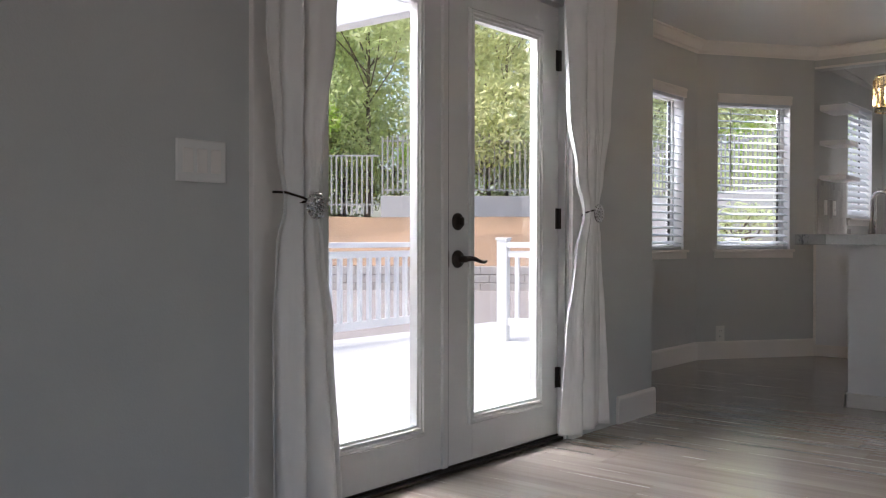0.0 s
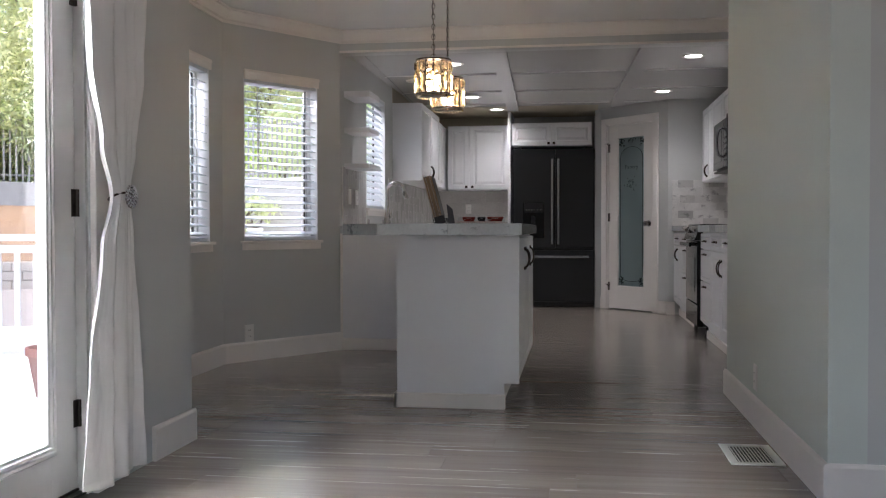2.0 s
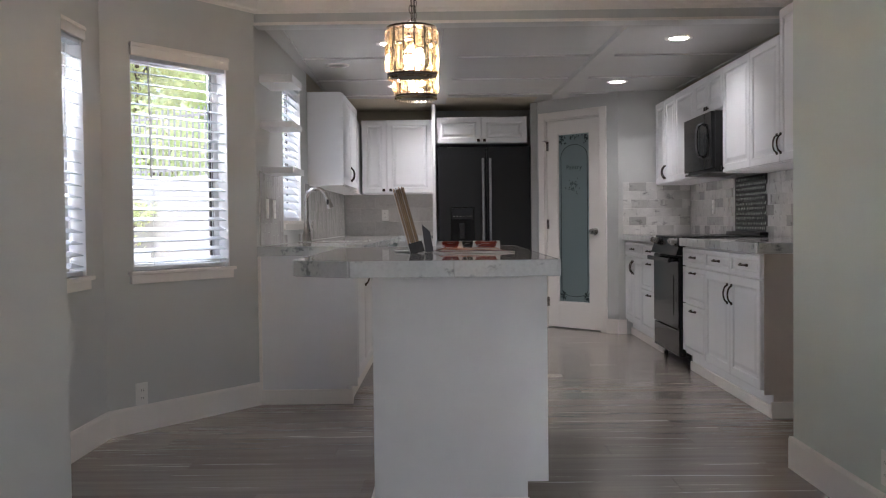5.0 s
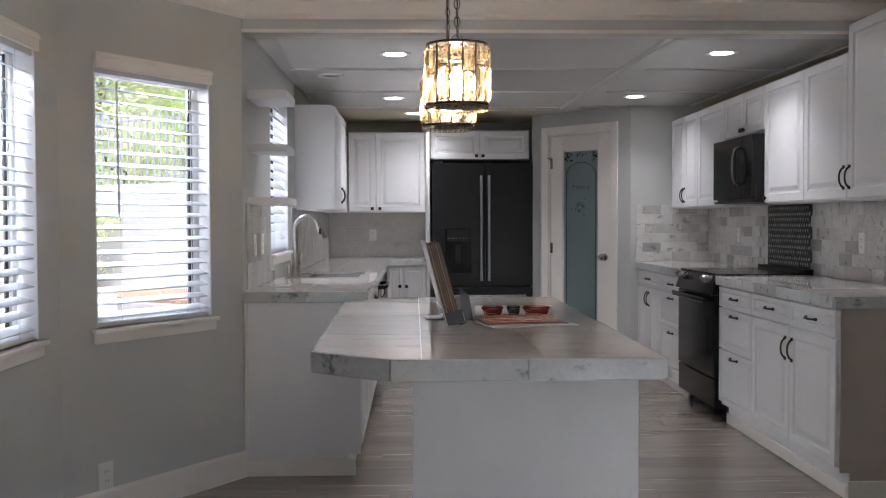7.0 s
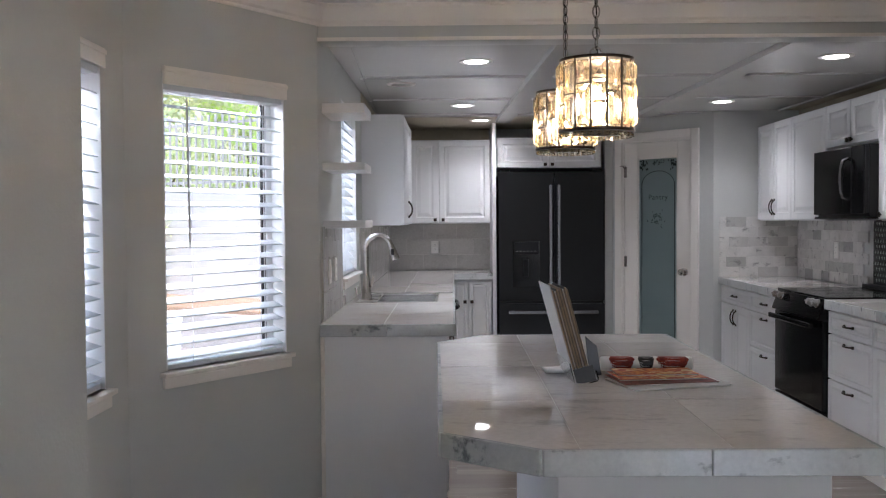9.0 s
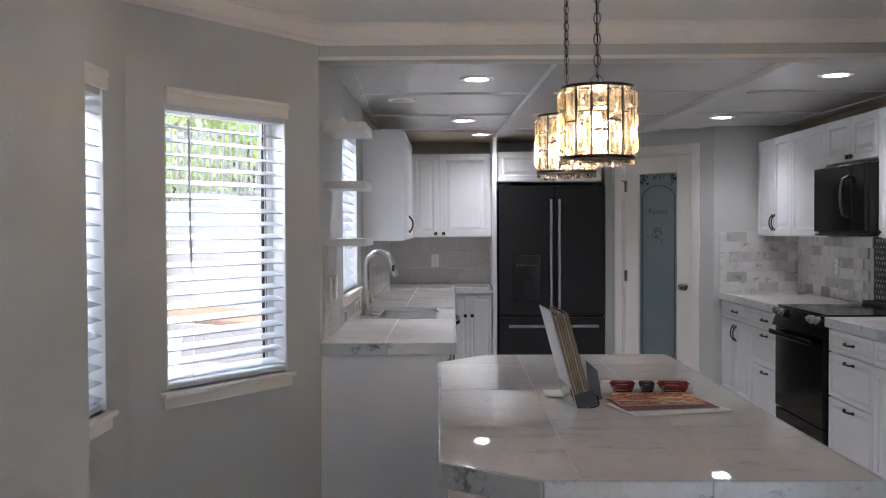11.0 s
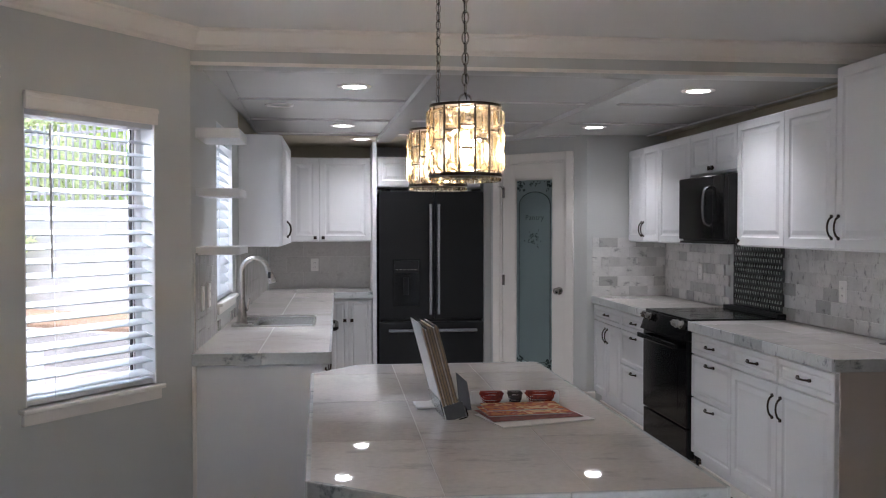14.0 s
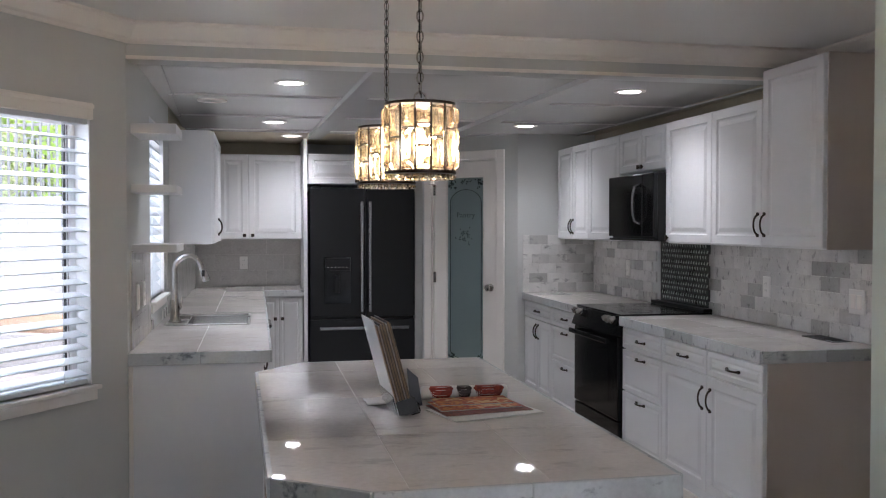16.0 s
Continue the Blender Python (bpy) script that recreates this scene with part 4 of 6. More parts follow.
sh = part("spray_head", bm, NICKEL, t, smooth=True)
part("spray_button", boxes((e.x + 0.004, e.x + 0.020, e.y - 0.027, e.y - 0.019, e.z - 0.062, e.z - 0.026), bevel=0.003), BLACKM, sh, "black spray button")
bm = bmesh.new()
tube(bm, [(TX + 0.015, TY, 0.965), (TX + 0.032, TY - 0.005, 0.985), (TX + 0.040, TY - 0.01, 1.045)], [0.009, 0.008, 0.005], 8)
part("lever", bm, NICKEL, t, smooth=True)

# floating corner shelves
for z1, th, y1 in ((1.893, 0.045, 8.02), (1.624, 0.035, 8.0), (1.360, 0.035, 8.06)):
    t = thing("floating_shelf", (-2.08, 7.85, z1 - th), "thick white floating shelf beside the sink window", "shelf", "floating shelves")
    part("board", boxes((-2.178, -1.985, 7.68, y1, z1 - th, z1), bevel=0.002), CAB, t)

# ---- refrigerator ----
t = thing("refrigerator", (-0.74, 11.72, 0), "dark slate french-door refrigerator with a bottom freezer drawer", "refrigerator")
FX0, FX1, FY = -1.192, -0.283, 11.385
part("cabinet", boxes((FX0 + 0.004, FX1 - 0.004, FY + 0.065, 11.94, 0.03, 1.75), bevel=0.004), BLACKM, t, "black fridge body")
part("grille", boxes((FX0 + 0.02, FX1 - 0.02, FY + 0.04, FY + 0.08, 0.012, 0.055)), BLACKM, t)
xm = -0.712
dl = part("door", boxes((FX0, xm - 0.003, FY, FY + 0.06, 0.66, 1.766), bevel=0.006), SLATE, t)
dr = part("door", boxes((xm + 0.003, FX1, FY, FY + 0.06, 0.66, 1.766), bevel=0.006), SLATE, t)
fz = part("freezer_drawer", boxes((FX0, FX1, FY, FY + 0.06, 0.06, 0.635), bevel=0.006), SLATE, t)
part("seam_trim", boxes((FX0 + 0.01, FX1 - 0.01, FY + 0.03, FY + 0.064, 0.632, 0.662)), BLACKM, t)
for x, d in ((xm - 0.038, dl), (xm + 0.032, dr)):
    bm = boxes((x - 0.014, x + 0.014, FY - 0.055, FY - 0.037, 0.70, 1.655), bevel=0.006)
    for z in (0.74, 1.615):
        box(bm, x - 0.008, x + 0.008, FY - 0.040, FY + 0.002, z - 0.016, z + 0.016)
    part("handle", bm, SLATEH, d, "brushed grey bar handle")
bm = boxes((FX0 + 0.08, FX1 - 0.06, FY - 0.055, FY - 0.037, 0.548, 0.580), bevel=0.006)
for x in (FX0 + 0.12, FX1 - 0.10):
    box(bm, x - 0.016, x + 0.016, FY - 0.040, FY + 0.002, 0.556, 0.572)
part("handle", bm, SLATEH, fz, "brushed grey bar handle")
dp = part("dispenser", boxes((-1.072, -0.838, FY - 0.006, FY + 0.002, 0.775, 1.175), bevel=0.003), BLACKG, dl, "black water and ice dispenser")
bm = boxes((-1.062, -0.848, FY - 0.0062 - 0.002, FY - 0.0062, 0.79, 1.045))
part("niche", bm, BLACKG, dl, "dark dispenser niche")
part("paddle", boxes((-0.982, -0.938, FY - 0.016, FY - 0.008, 0.87, 1.02), bevel=0.004), SLATE, dl)
part("control_panel", boxes((-1.06, -0.85, FY - 0.009, FY - 0.006, 1.06, 1.165), bevel=0.002), SLATE, dl)
for i in range(6):
    part("key_mark", boxes((-1.045 + i * 0.032, -1.030 + i * 0.032, FY - 0.0105, FY - 0.009, 1.085, 1.090)), STEEL, dl, "plain printed bar")
part("hinge_cap", boxes((FX0 + 0.02, FX0 + 0.10, FY + 0.01, FY + 0.09, 1.766, 1.785), bevel=0.004), BLACKM, t)
part("hinge_cap", boxes((FX1 - 0.10, FX1 - 0.02, FY + 0.01, FY + 0.09, 1.766, 1.785), bevel=0.004), BLACKM, t)

# ---- range and microwave ----
t = thing("range", (0.80, 9.01, 0), "black slide-in electric range with a glass top", "range")
RY0, RY1, RX = 8.628, 9.396, 0.500
part("body", boxes((RX + 0.03, 1.09, RY0, RY1, 0.09, 0.885), bevel=0.004), BLACKM, t)
od = part("oven_door", boxes((RX - 0.025, RX + 0.028, RY0 + 0.004, RY1 - 0.004, 0.27, 0.775), bevel=0.006), BLACKG, t)
part("window", boxes((RX - 0.0275, RX - 0.0245, RY0 + 0.14, RY1 - 0.14, 0.36, 0.64), bevel=0.001), BLACKG, od, "dark oven window")
bm = boxes((RX - 0.085, RX - 0.065, RY0 + 0.05, RY1 - 0.05, 0.730, 0.762), bevel=0.007)
for y in (RY0 + 0.09, RY1 - 0.09):
    box(bm, RX - 0.070, RX - 0.022, y - 0.012, y + 0.012, 0.736, 0.756)
part("handle", bm, BLACKG, od, "black bar handle")
part("drawer", boxes((RX - 0.022, RX + 0.028, RY0 + 0.004, RY1 - 0.004, 0.085, 0.262), bevel=0.006), BLACKG, t)
bm = prism(bmesh.new(), [(0, 0), (0.07, 0), (0.07, 0.125), (0.045, 0.125)], 0, RY1 - RY0)
bmesh.ops.transform(bm, verts=bm.verts, matrix=Matrix.Translation((RX - 0.045, RY1, 0.783)) @ Matrix.Rotation(radians(90), 4, "X"))
cp = part("control_panel", bm, BLACKG, t, "sloped black control panel")
bm = boxes((RX - 0.005, 1.085, RY0 - 0.006, RY1 + 0.006, 0.896, 0.912), bevel=0.004)
part("cooktop", bm, BLACKG, t, "black glass cooktop")
part("rear_trim", boxes((1.03, 1.088, RY0, RY1, 0.912, 0.935), bevel=0.004), BLACKM, t)
for y in (RY0 + 0.07, RY0 + 0.15, RY1 - 0.15, RY1 - 0.07):
    rot = Matrix.Translation((RX - 0.026, y, 0.872)) @ Matrix.Rotation(radians(-72), 4, "Y")
    kb = part("knob", lathe(bmesh.new(), [(0.026, 0), (0.026, 0.006), (0.021, 0.010), (0.019, 0.030), (0.016, 0.034), (0.0, 0.034)], seg=20, m=rot), STEEL, t, "steel control knob", smooth=True)
    part("grip", boxes((-0.004, 0.004, -0.022, 0.022, 0.028, 0.040), bevel=0.002, m=rot), STEEL, kb)
for x, y, r in ((0.68, RY0 + 0.2, 0.10), (0.68, RY1 - 0.2, 0.075), (0.92, RY0 + 0.2, 0.075), (0.92, RY1 - 0.2, 0.10)):
    bm = bmesh.new()
    tube(bm, [(x + r * math.cos(math.pi * k / 20), y + r * math.sin(math.pi * k / 20), 0.9118) for k in range(41)], 0.0012, 5, caps=False)
    part("burner_ring", bm, SLATEH, t, "thin grey burner outline")
for x in (RX + 0.06, 1.05):
    for y in (RY0 + 0.04, RY1 - 0.04):
        part("foot", lathe(bmesh.new(), [(0.016, 0), (0.016, 0.03), (0.008, 0.03), (0.008, 0.09)], (x, y, 0), 10), BLACKM, t)
t = thing("microwave", (0.90, 8.99, 1.36), "black over-the-range microwave under the wall cabinet", "microwave")
MX = 0.700
part("body", boxes((MX + 0.03, 1.095, 8.634, 9.346, 1.362, 1.768), bevel=0.003), BLACKM, t)
md = part("door", boxes((MX, MX + 0.029, 8.80, 9.346, 1.375, 1.765), bevel=0.005), BLACKG, t)
part("window", boxes((MX - 0.002, MX + 0.001, 8.91, 9.30, 1.43, 1.70), bevel=0.001), BLACKG, md, "dark microwave window")
bm = bmesh.new()
tube(bm, [(MX + 0.002, 8.842, 1.46), (MX - 0.030, 8.842, 1.475), (MX - 0.042, 8.842, 1.52), (MX - 0.045, 8.842, 1.58), (MX - 0.042, 8.842, 1.64), (MX - 0.030, 8.842, 1.685), (MX + 0.002, 8.842, 1.70)], 0.010, 10)
part("handle", bm, SLATEH, md, "curved grey handle", smooth=True)
pp = part("control_panel", boxes((MX, MX + 0.029, 8.634, 8.797, 1.375, 1.765), bevel=0.005), BLACKG, t)
for i in range(5):
    for j in range(3):
        part("key", boxes((MX - 0.0015, MX + 0.001, 8.655 + j * 0.042, 8.680 + j * 0.042, 1.42 + i * 0.045, 1.436 + i * 0.045)), BLACKG, pp)
part("vent_grille", boxes((MX + 0.005, MX + 0.3, 8.64, 9.34, 1.350, 1.362)), BLACKM, t)

# ---- pantry door ----
mp = m_ @ Matrix.Translation((0, 0.015, 0))
t = thing("pantry_door", mp @ Vector((P0 + 0.012, 0, 0)), "white pantry door with a frosted etched glass panel", "door")
d0, d1, dh = P0 + 0.014, P1 - 0.014, 1.985
g0, g1, q0, q1 = d0 + 0.125, d1 - 0.125, 0.25, 1.86
for a, b, z0, z1, nm in ((d0, g0, 0.012, dh, "stile"), (g1, d1, 0.012, dh, "stile"), (g0, g1, 0.012, q0, "rail"), (g0, g1, q1, dh, "rail")):
    part(nm, boxes((a, b, 0.0, 0.036, z0, z1), bevel=0.0015, m=mp), TRIM, t)
fp = part("pane", boxes((g0, g1, 0.014, 0.020, q0, q1), m=mp), FROST, t, "frosted grey-green glass")
for a, b, z0, z1 in ((g0, g0 + 0.012, q0, q1), (g1 - 0.012, g1, q0, q1), (g0 + 0.012, g1 - 0.012, q0, q0 + 0.012), (g0 + 0.012, g1 - 0.012, q1 - 0.012, q1)):
    part("glass_bead", boxes((a, b, 0.004, 0.013, z0, z1), bevel=0.003, m=mp), TRIM, t)
gw = (g1 - g0) / 2 - 0.035
gc = (g0 + g1) / 2
# etched border with an arched head, clear leaf corners and the word on the glass
bm = bmesh.new()
arch = [(gc - gw, 0.013, q0 + 0.12), (gc - gw, 0.013, q1 - 0.22)]
for k in range(1, 12):
    a = math.pi * (1 - k / 12)
    arch.append((gc + gw * math.cos(a), 0.013, q1 - 0.22 + 0.11 * math.sin(a)))
arch += [(gc + gw, 0.013, q1 - 0.22), (gc + gw, 0.013, q0 + 0.12)]
for k in range(1, 8):
    a = math.pi * k / 8
    arch.append((gc + gw * math.cos(a), 0.013, q0 + 0.12 - 0.06 * math.sin(a)))
arch.append(arch[0])
tube(bm, [mp @ Vector(p) for p in arch], 0.0028, 5, caps=False)
part("etched_border", bm, ETCH, fp, "dark etched arch line")
rg = random.Random(3)


def leaves(cx, cz, n, sx, sz, s):
    bm = bmesh.new()
    for _ in range(n):
        x, z, a = cx + rg.gauss(0, sx), cz + rg.gauss(0, sz), rg.uniform(0, 6.28)
        x = min(max(x, g0 + 0.02), g1 - 0.02)
        z = min(max(z, q0 + 0.02), q1 - 0.02)
        r = s * rg.uniform(0.6, 1.2)
        vs = [bm.verts.new(mp @ Vector((x + r * u * math.cos(a) - r * w * math.sin(a), 0.0125, z + r * u * math.sin(a) + r * w * math.cos(a)))) for u, w in ((-1, 0), (-0.2, -0.45), (1, 0), (-0.2, 0.45))]
        bm.faces.new(vs)
    return bm


for cx, cz in ((g0 + 0.05, q1 - 0.05), (g1 - 0.05, q1 - 0.05), (g0 + 0.05, q0 + 0.06), (g1 - 0.05, q0 + 0.06)):
    part("etched_leaves", leaves(cx, cz, 26, 0.018, 0.022, 0.014), ETCH, fp, "dark etched leaf cluster")
part("etched_leaves", leaves(gc, q1 - 0.04, 14, 0.035, 0.010, 0.012), ETCH, fp, "dark etched leaf cluster")
part("etched_fruit", leaves(gc, 1.36, 40, 0.045, 0.035, 0.012), ETCHL, fp, "faint etched fruit basket")
txt = bpy.data.curves.new("pantry_word", "FONT")
txt.body, txt.size, txt.align_x, txt.extrude, txt.space_character = "Pantry", 0.062, "CENTER", 0.0006, 1.15
tob = new("pantry_word", txt)
wm = bpy.data.meshes.new_from_object(tob.evaluated_get(bpy.context.evaluated_depsgraph_get()))
bpy.data.objects.remove(tob)
wm.transform(mp @ Matrix.Translation((gc, 0.0125, 1.515)) @ Matrix.Rotation(radians(90), 4, "X"))
wm.transform(Matrix.Translation(-ORIGIN[t]))
wm.materials.append(ETCHL)
wo = new("lettering", wm)
wo.parent = fp
tagged(wo, "etched word Pantry")
rot = mp @ Matrix.Translation((d1 - 0.06, 0.0, 0.93)) @ Matrix.Rotation(radians(90), 4, "X")
kn = part("knob", lathe(bmesh.new(), [(0.032, 0), (0.032, 0.005), (0.014, 0.010), (0.012, 0.030), (0.024, 0.040), (0.028, 0.052), (0.024, 0.064), (0.0, 0.068)], seg=20, m=rot), NICKEL, t, "satin nickel door knob", smooth=True)
for z in (0.25, 1.0, 1.75):
    bm = bmesh.new()
    tube(bm, [mp @ Vector((d0 - 0.004, -0.008, z - 0.045)), mp @ Vector((d0 - 0.004, -0.008, z + 0.045))], 0.006, 8)
    box(bm, d0 - 0.002, d0 + 0.02, -0.003, 0.0, z - 0.045, z + 0.045, m=mp)
    part("hinge", bm, NICKEL, t, "satin nickel hinge")
for z in (0.27, 1.80):
    bm = bmesh.new()
    tube(bm, [mp @ Vector((d0 - 0.03, -0.03, z)), mp @ Vector((d0 + 0.03, -0.03, z))], 0.004, 6)
    tube(bm, [mp @ Vector((d0, -0.028, z)), mp @ Vector((d0, -0.006, z - 0.02))], 0.005, 6)
    part("hinge_stop", bm, NICKEL, t, "small hinge-pin door stop")

# ---- lamps ----
for i, (x, y) in enumerate(CANS):
    t = thing("recessed_light", (x, y, ZK), "round white recessed downlight, switched on", "ceiling light", "recessed ceiling lights")
    part("trim_ring", lathe(bmesh.new(), [(0.058, -0.001), (0.066, -0.006), (0.088, -0.005), (0.090, 0.0)], (x, y, ZK), 32), TRIM, t, smooth=True)
    part("lens", lathe(bmesh.new(), [(0.060, -0.0045), (0.0, -0.006)][::-1], (x, y, ZK), 32), CANGLOW, t, "glowing white lens")
t = thing("recessed_light", (-1.894, 9.12, ZK), "round white recessed downlight, switched off", "ceiling light")
part("trim_ring", lathe(bmesh.new(), [(0.055, -0.001), (0.062, -0.008), (0.086, -0.006), (0.088, 0.0)], (-1.894, 9.12, ZK), 32), TRIM, t, smooth=True)
part("lens", lathe(bmesh.new(), [(0.0, -0.002), (0.056, -0.002)], (-1.894, 9.12, ZK), 32), PLATE, t)


def crystal(bm, m, w, h, d):
    """A faceted rectangular crystal: bevelled rim and a four-sided point inside each half."""
    hw, hh = w / 2, h / 2
    rim = [bm.verts.new(m @ Vector(p)) for p in ((-hw, -hh, 0), (hw, -hh, 0), (hw, hh, 0), (-hw, hh, 0))]
    tab = [bm.verts.new(m @ Vector(p)) for p in ((-hw * 0.55, -hh * 0.7, d), (hw * 0.55, -hh * 0.7, d), (hw * 0.55, hh * 0.7, d), (-hw * 0.55, hh * 0.7, d))]
    tip = bm.verts.new(m @ Vector((0, 0, d * 0.35)))
    bck = [bm.verts.new(m @ Vector(p)) for p in ((-hw * 0.8, -hh * 0.85, -d * 0.7), (hw * 0.8, -hh * 0.85, -d * 0.7), (hw * 0.8, hh * 0.85, -d * 0.7), (-hw * 0.8, hh * 0.85, -d * 0.7))]
    for k in range(4):
        j = (k + 1) % 4
        bm.faces.new((rim[k], rim[j], tab[j], tab[k]))
        bm.faces.new((tab[k], tab[j], tip))
        bm.faces.new((rim[j], rim[k], bck[k], bck[j]))
    bm.faces.new(bck[::-1])


R, Z0, Z1 = 0.088, 1.580, 1.756
pend = thing("pendant_light", (0, 0, Z0), "drum pendant lamp of amber-lit crystal blocks in a dark metal frame", "pendant lamp", "pendant lamps over the island")
for z, r, hm, lab in ((Z1, R + 0.004, BRONZE, "dark metal hoop"), (Z0, R + 0.005, BRONZE, "dark metal hoop")):
    part("hoop", lathe(bmesh.new(), [(r - 0.004, -0.0035), (r + 0.002, -0.0035), (r + 0.002, 0.0035), (r - 0.004, 0.0035), (r - 0.004, -0.0035)], (0, 0, z), 40), hm, pend, lab, smooth=True)
NC = 14
rg = random.Random(11)
for k in range(NC):
    a = 2 * math.pi * k / NC
    am = a + math.pi / NC
    bm = bmesh.new()
    tube(bm, [((R + 0.002) * math.cos(am), (R + 0.002) * math.sin(am), Z0), ((R + 0.002) * math.cos(am), (R + 0.002) * math.sin(am), Z1)], 0.0026, 6)
    part("upright", bm, BRONZE, pend)
    cuts = [(0.0, 0.64, 1.0), (0.0, 0.36, 0.70, 1.0), (0.0, 0.5, 1.0)][k % 3]
    w = 2 * math.pi * R / NC - 0.006
    for c0, c1 in zip(cuts, cuts[1:]):
        za, zb = Z0 + 0.006 + (Z1 - Z0 - 0.012) * c0, Z0 + 0.006 + (Z1 - Z0 - 0.012) * c1
        mm = Matrix.Translation((R * math.cos(a), R * math.sin(a), (za + zb) / 2)) @ Matrix.Rotation(a, 4, "Z") @ Matrix.Rotation(radians(90), 4, "Z") @ Matrix.Rotation(radians(90), 4, "X")
        bm = bmesh.new()
        crystal(bm, mm, w, zb - za - 0.004, 0.013)
        part("crystal", bm, CRYSTAL, pend, "faceted clear crystal")
        if c1 < 1:
            bm = bmesh.new()
            b0, b1 = a - math.pi / NC, a + math.pi / NC
            tube(bm, [((R + 0.001) * math.cos(b0), (R + 0.001) * math.sin(b0), zb), ((R + 0.003) * math.cos(a), (R + 0.003) * math.sin(a), zb), ((R + 0.001) * math.cos(b1), (R + 0.001) * math.sin(b1), zb)], 0.0022, 5)
            part("crossbar", bm, BRONZE, pend)
for k in range(28):
    a = 2 * math.pi * k / 28
    mm = Matrix.Translation((R * math.cos(a), R * math.sin(a), Z0 - 0.011)) @ Matrix.Rotation(a + math.pi / 2, 4, "Z") @ Matrix.Rotation(radians(90), 4, "X")
    bm = bmesh.new()
    crystal(bm, mm, 2 * math.pi * R / 28 - 0.002, 0.011, 0.005)
    part("rim_crystal", bm, CRYSTAL, pend, "small clear crystal under the hoop")
bm = bmesh.new()
for a in (0, math.pi / 2):
    tube(bm, [(-R * math.cos(a), -R * math.sin(a), Z1), (R * math.cos(a), R * math.sin(a), Z1)], 0.003, 6)
part("spider", bm, BRONZE, pend)
# unseen disc, added to keep the bulb's light off the ceiling
part("light_shield", lathe(bmesh.new(), [(0.0, -0.004), (0.055, -0.004), (0.062, 0.0), (0.0, 0.003)], (0, 0, Z1 - 0.006), 24), BRONZE, pend, "added dark metal disc shielding the ceiling from the bulb")
part("socket", lathe(bmesh.new(), [(0.0, 0.0), (0.015, 0.0), (0.017, 0.045), (0.007, 0.052), (0.005, 0.058)], (0, 0, Z1 - 0.058), 14), BRONZE, pend)
part("bulb", lathe(bmesh.new(), [(0.0, 0.0), (0.010, 0.003), (0.0155, 0.014), (0.0165, 0.070), (0.013, 0.085), (0.011, 0.094)], (0, 0, Z1 - 0.150), 16), BULB, pend, "warm glowing filament bulb", smooth=True)
bm = bmesh.new()
tube(bm, [(0.016 * math.cos(2 * math.pi * k / 16), 0, Z1 + 0.018 + 0.016 * math.sin(2 * math.pi * k / 16)) for k in range(17)], 0.0028, 6, caps=False)
part("loop", bm, NICKEL, pend)
z, k = Z1 + 0.032, 0
while z < ZC - 0.03:
    bm = bmesh.new()
    pts = []
    for q in range(13):
        a = 2 * math.pi * q / 12
        u, v = 0.0085 * math.cos(a), 0.016 * math.sin(a)
        pts.append((u, 0, z + 0.013 + v) if k % 2 else (0, u, z + 0.013 + v))
    tube(bm, pts, 0.0022, 5, caps=False)
    part("chain_link", bm, NICKEL, pend)
    z += 0.0265
    k += 1
bm = bmesh.new()
tube(bm, [(0.004, 0.003, Z1 + 0.02), (-0.004, -0.003, (Z1 + ZC) / 2), (0.004, 0.002, ZC - 0.02)], 0.0018, 5)
part("cord", bm, BLACKM, pend)
part("canopy", lathe(bmesh.new(), [(0.008, -0.03), (0.016, -0.028), (0.055, -0.012), (0.062, -0.002), (0.062, 0.0)], (0, 0, ZC), 28), NICKEL, pend, "round nickel ceiling canopy", smooth=True)
pend.matrix_basis = pose(PENDANTS[0][0], PENDANTS[0][1], Z0, 0, 0, 8)
copy_thing(pend, pose(PENDANTS[1][0], PENDANTS[1][1], Z0, 0, 0, 31))

# ---- curtains ----


def curtain(profile, x0, folds, depth, seed, label):
    """profile: (z, y from, y to, fullness); a cloth gathered at a tie."""
    rg = random.Random(seed)
    mid = profile[0]
    t = thing("curtain", (x0, (mid[1] + mid[2]) / 2, profile[0][0]), label, "curtain", "curtains at the french doors")
    bm = bmesh.new()
    cols, rowsn = 90, 80
    ph = [rg.uniform(0, 6.28) for _ in range(4)]
    grid = []
    zs = [profile[0][0] + (profile[-1][0] - profile[0][0]) * i / rowsn for i in range(rowsn + 1)]
    for z in zs:
        for a, b in zip(profile, profile[1:]):
            if a[0] <= z <= b[0] + 1e-6:
                k = (z - a[0]) / (b[0] - a[0])
                k = k * k * (3 - 2 * k)
                lo, hi, full = (a[i] + (b[i] - a[i]) * k for i in (1, 2, 3))
        row = []
        for c in range(cols + 1):
            u = c / cols
            w = 2 * abs(math.sin(u * folds * math.pi + ph[0] + 0.25 * math.sin(z * 2.1 + ph[1]))) ** 0.8 - 1 + 0.30 * math.sin(u * folds * 3.1 * math.pi + ph[2] + z * 0.8)
            wr = 0.004 * noise.noise(Vector((u * 9, z * 7, seed))) + 0.002 * noise.noise(Vector((u * 30, z * 22, seed)))
            y = lo + (hi - lo) * u + 0.010 * math.sin(u * 9 + z * 3 + ph[3]) * full
            row.append(bm.verts.new((x0 + depth * full * w + wr, y, z + (0.006 * math.sin(u * 7 + seed) if z == zs[0] else 0))))
        grid.append(row)
    for a, b in zip(grid, grid[1:]):
        for c in range(cols):
            bm.faces.new((a[c], a[c + 1], b[c + 1], b[c]))
    cl = part("cloth", bm, FABRIC, t, smooth=True)
    cl.modifiers.new("thickness", "SOLIDIFY").thickness = 0.002
    return t


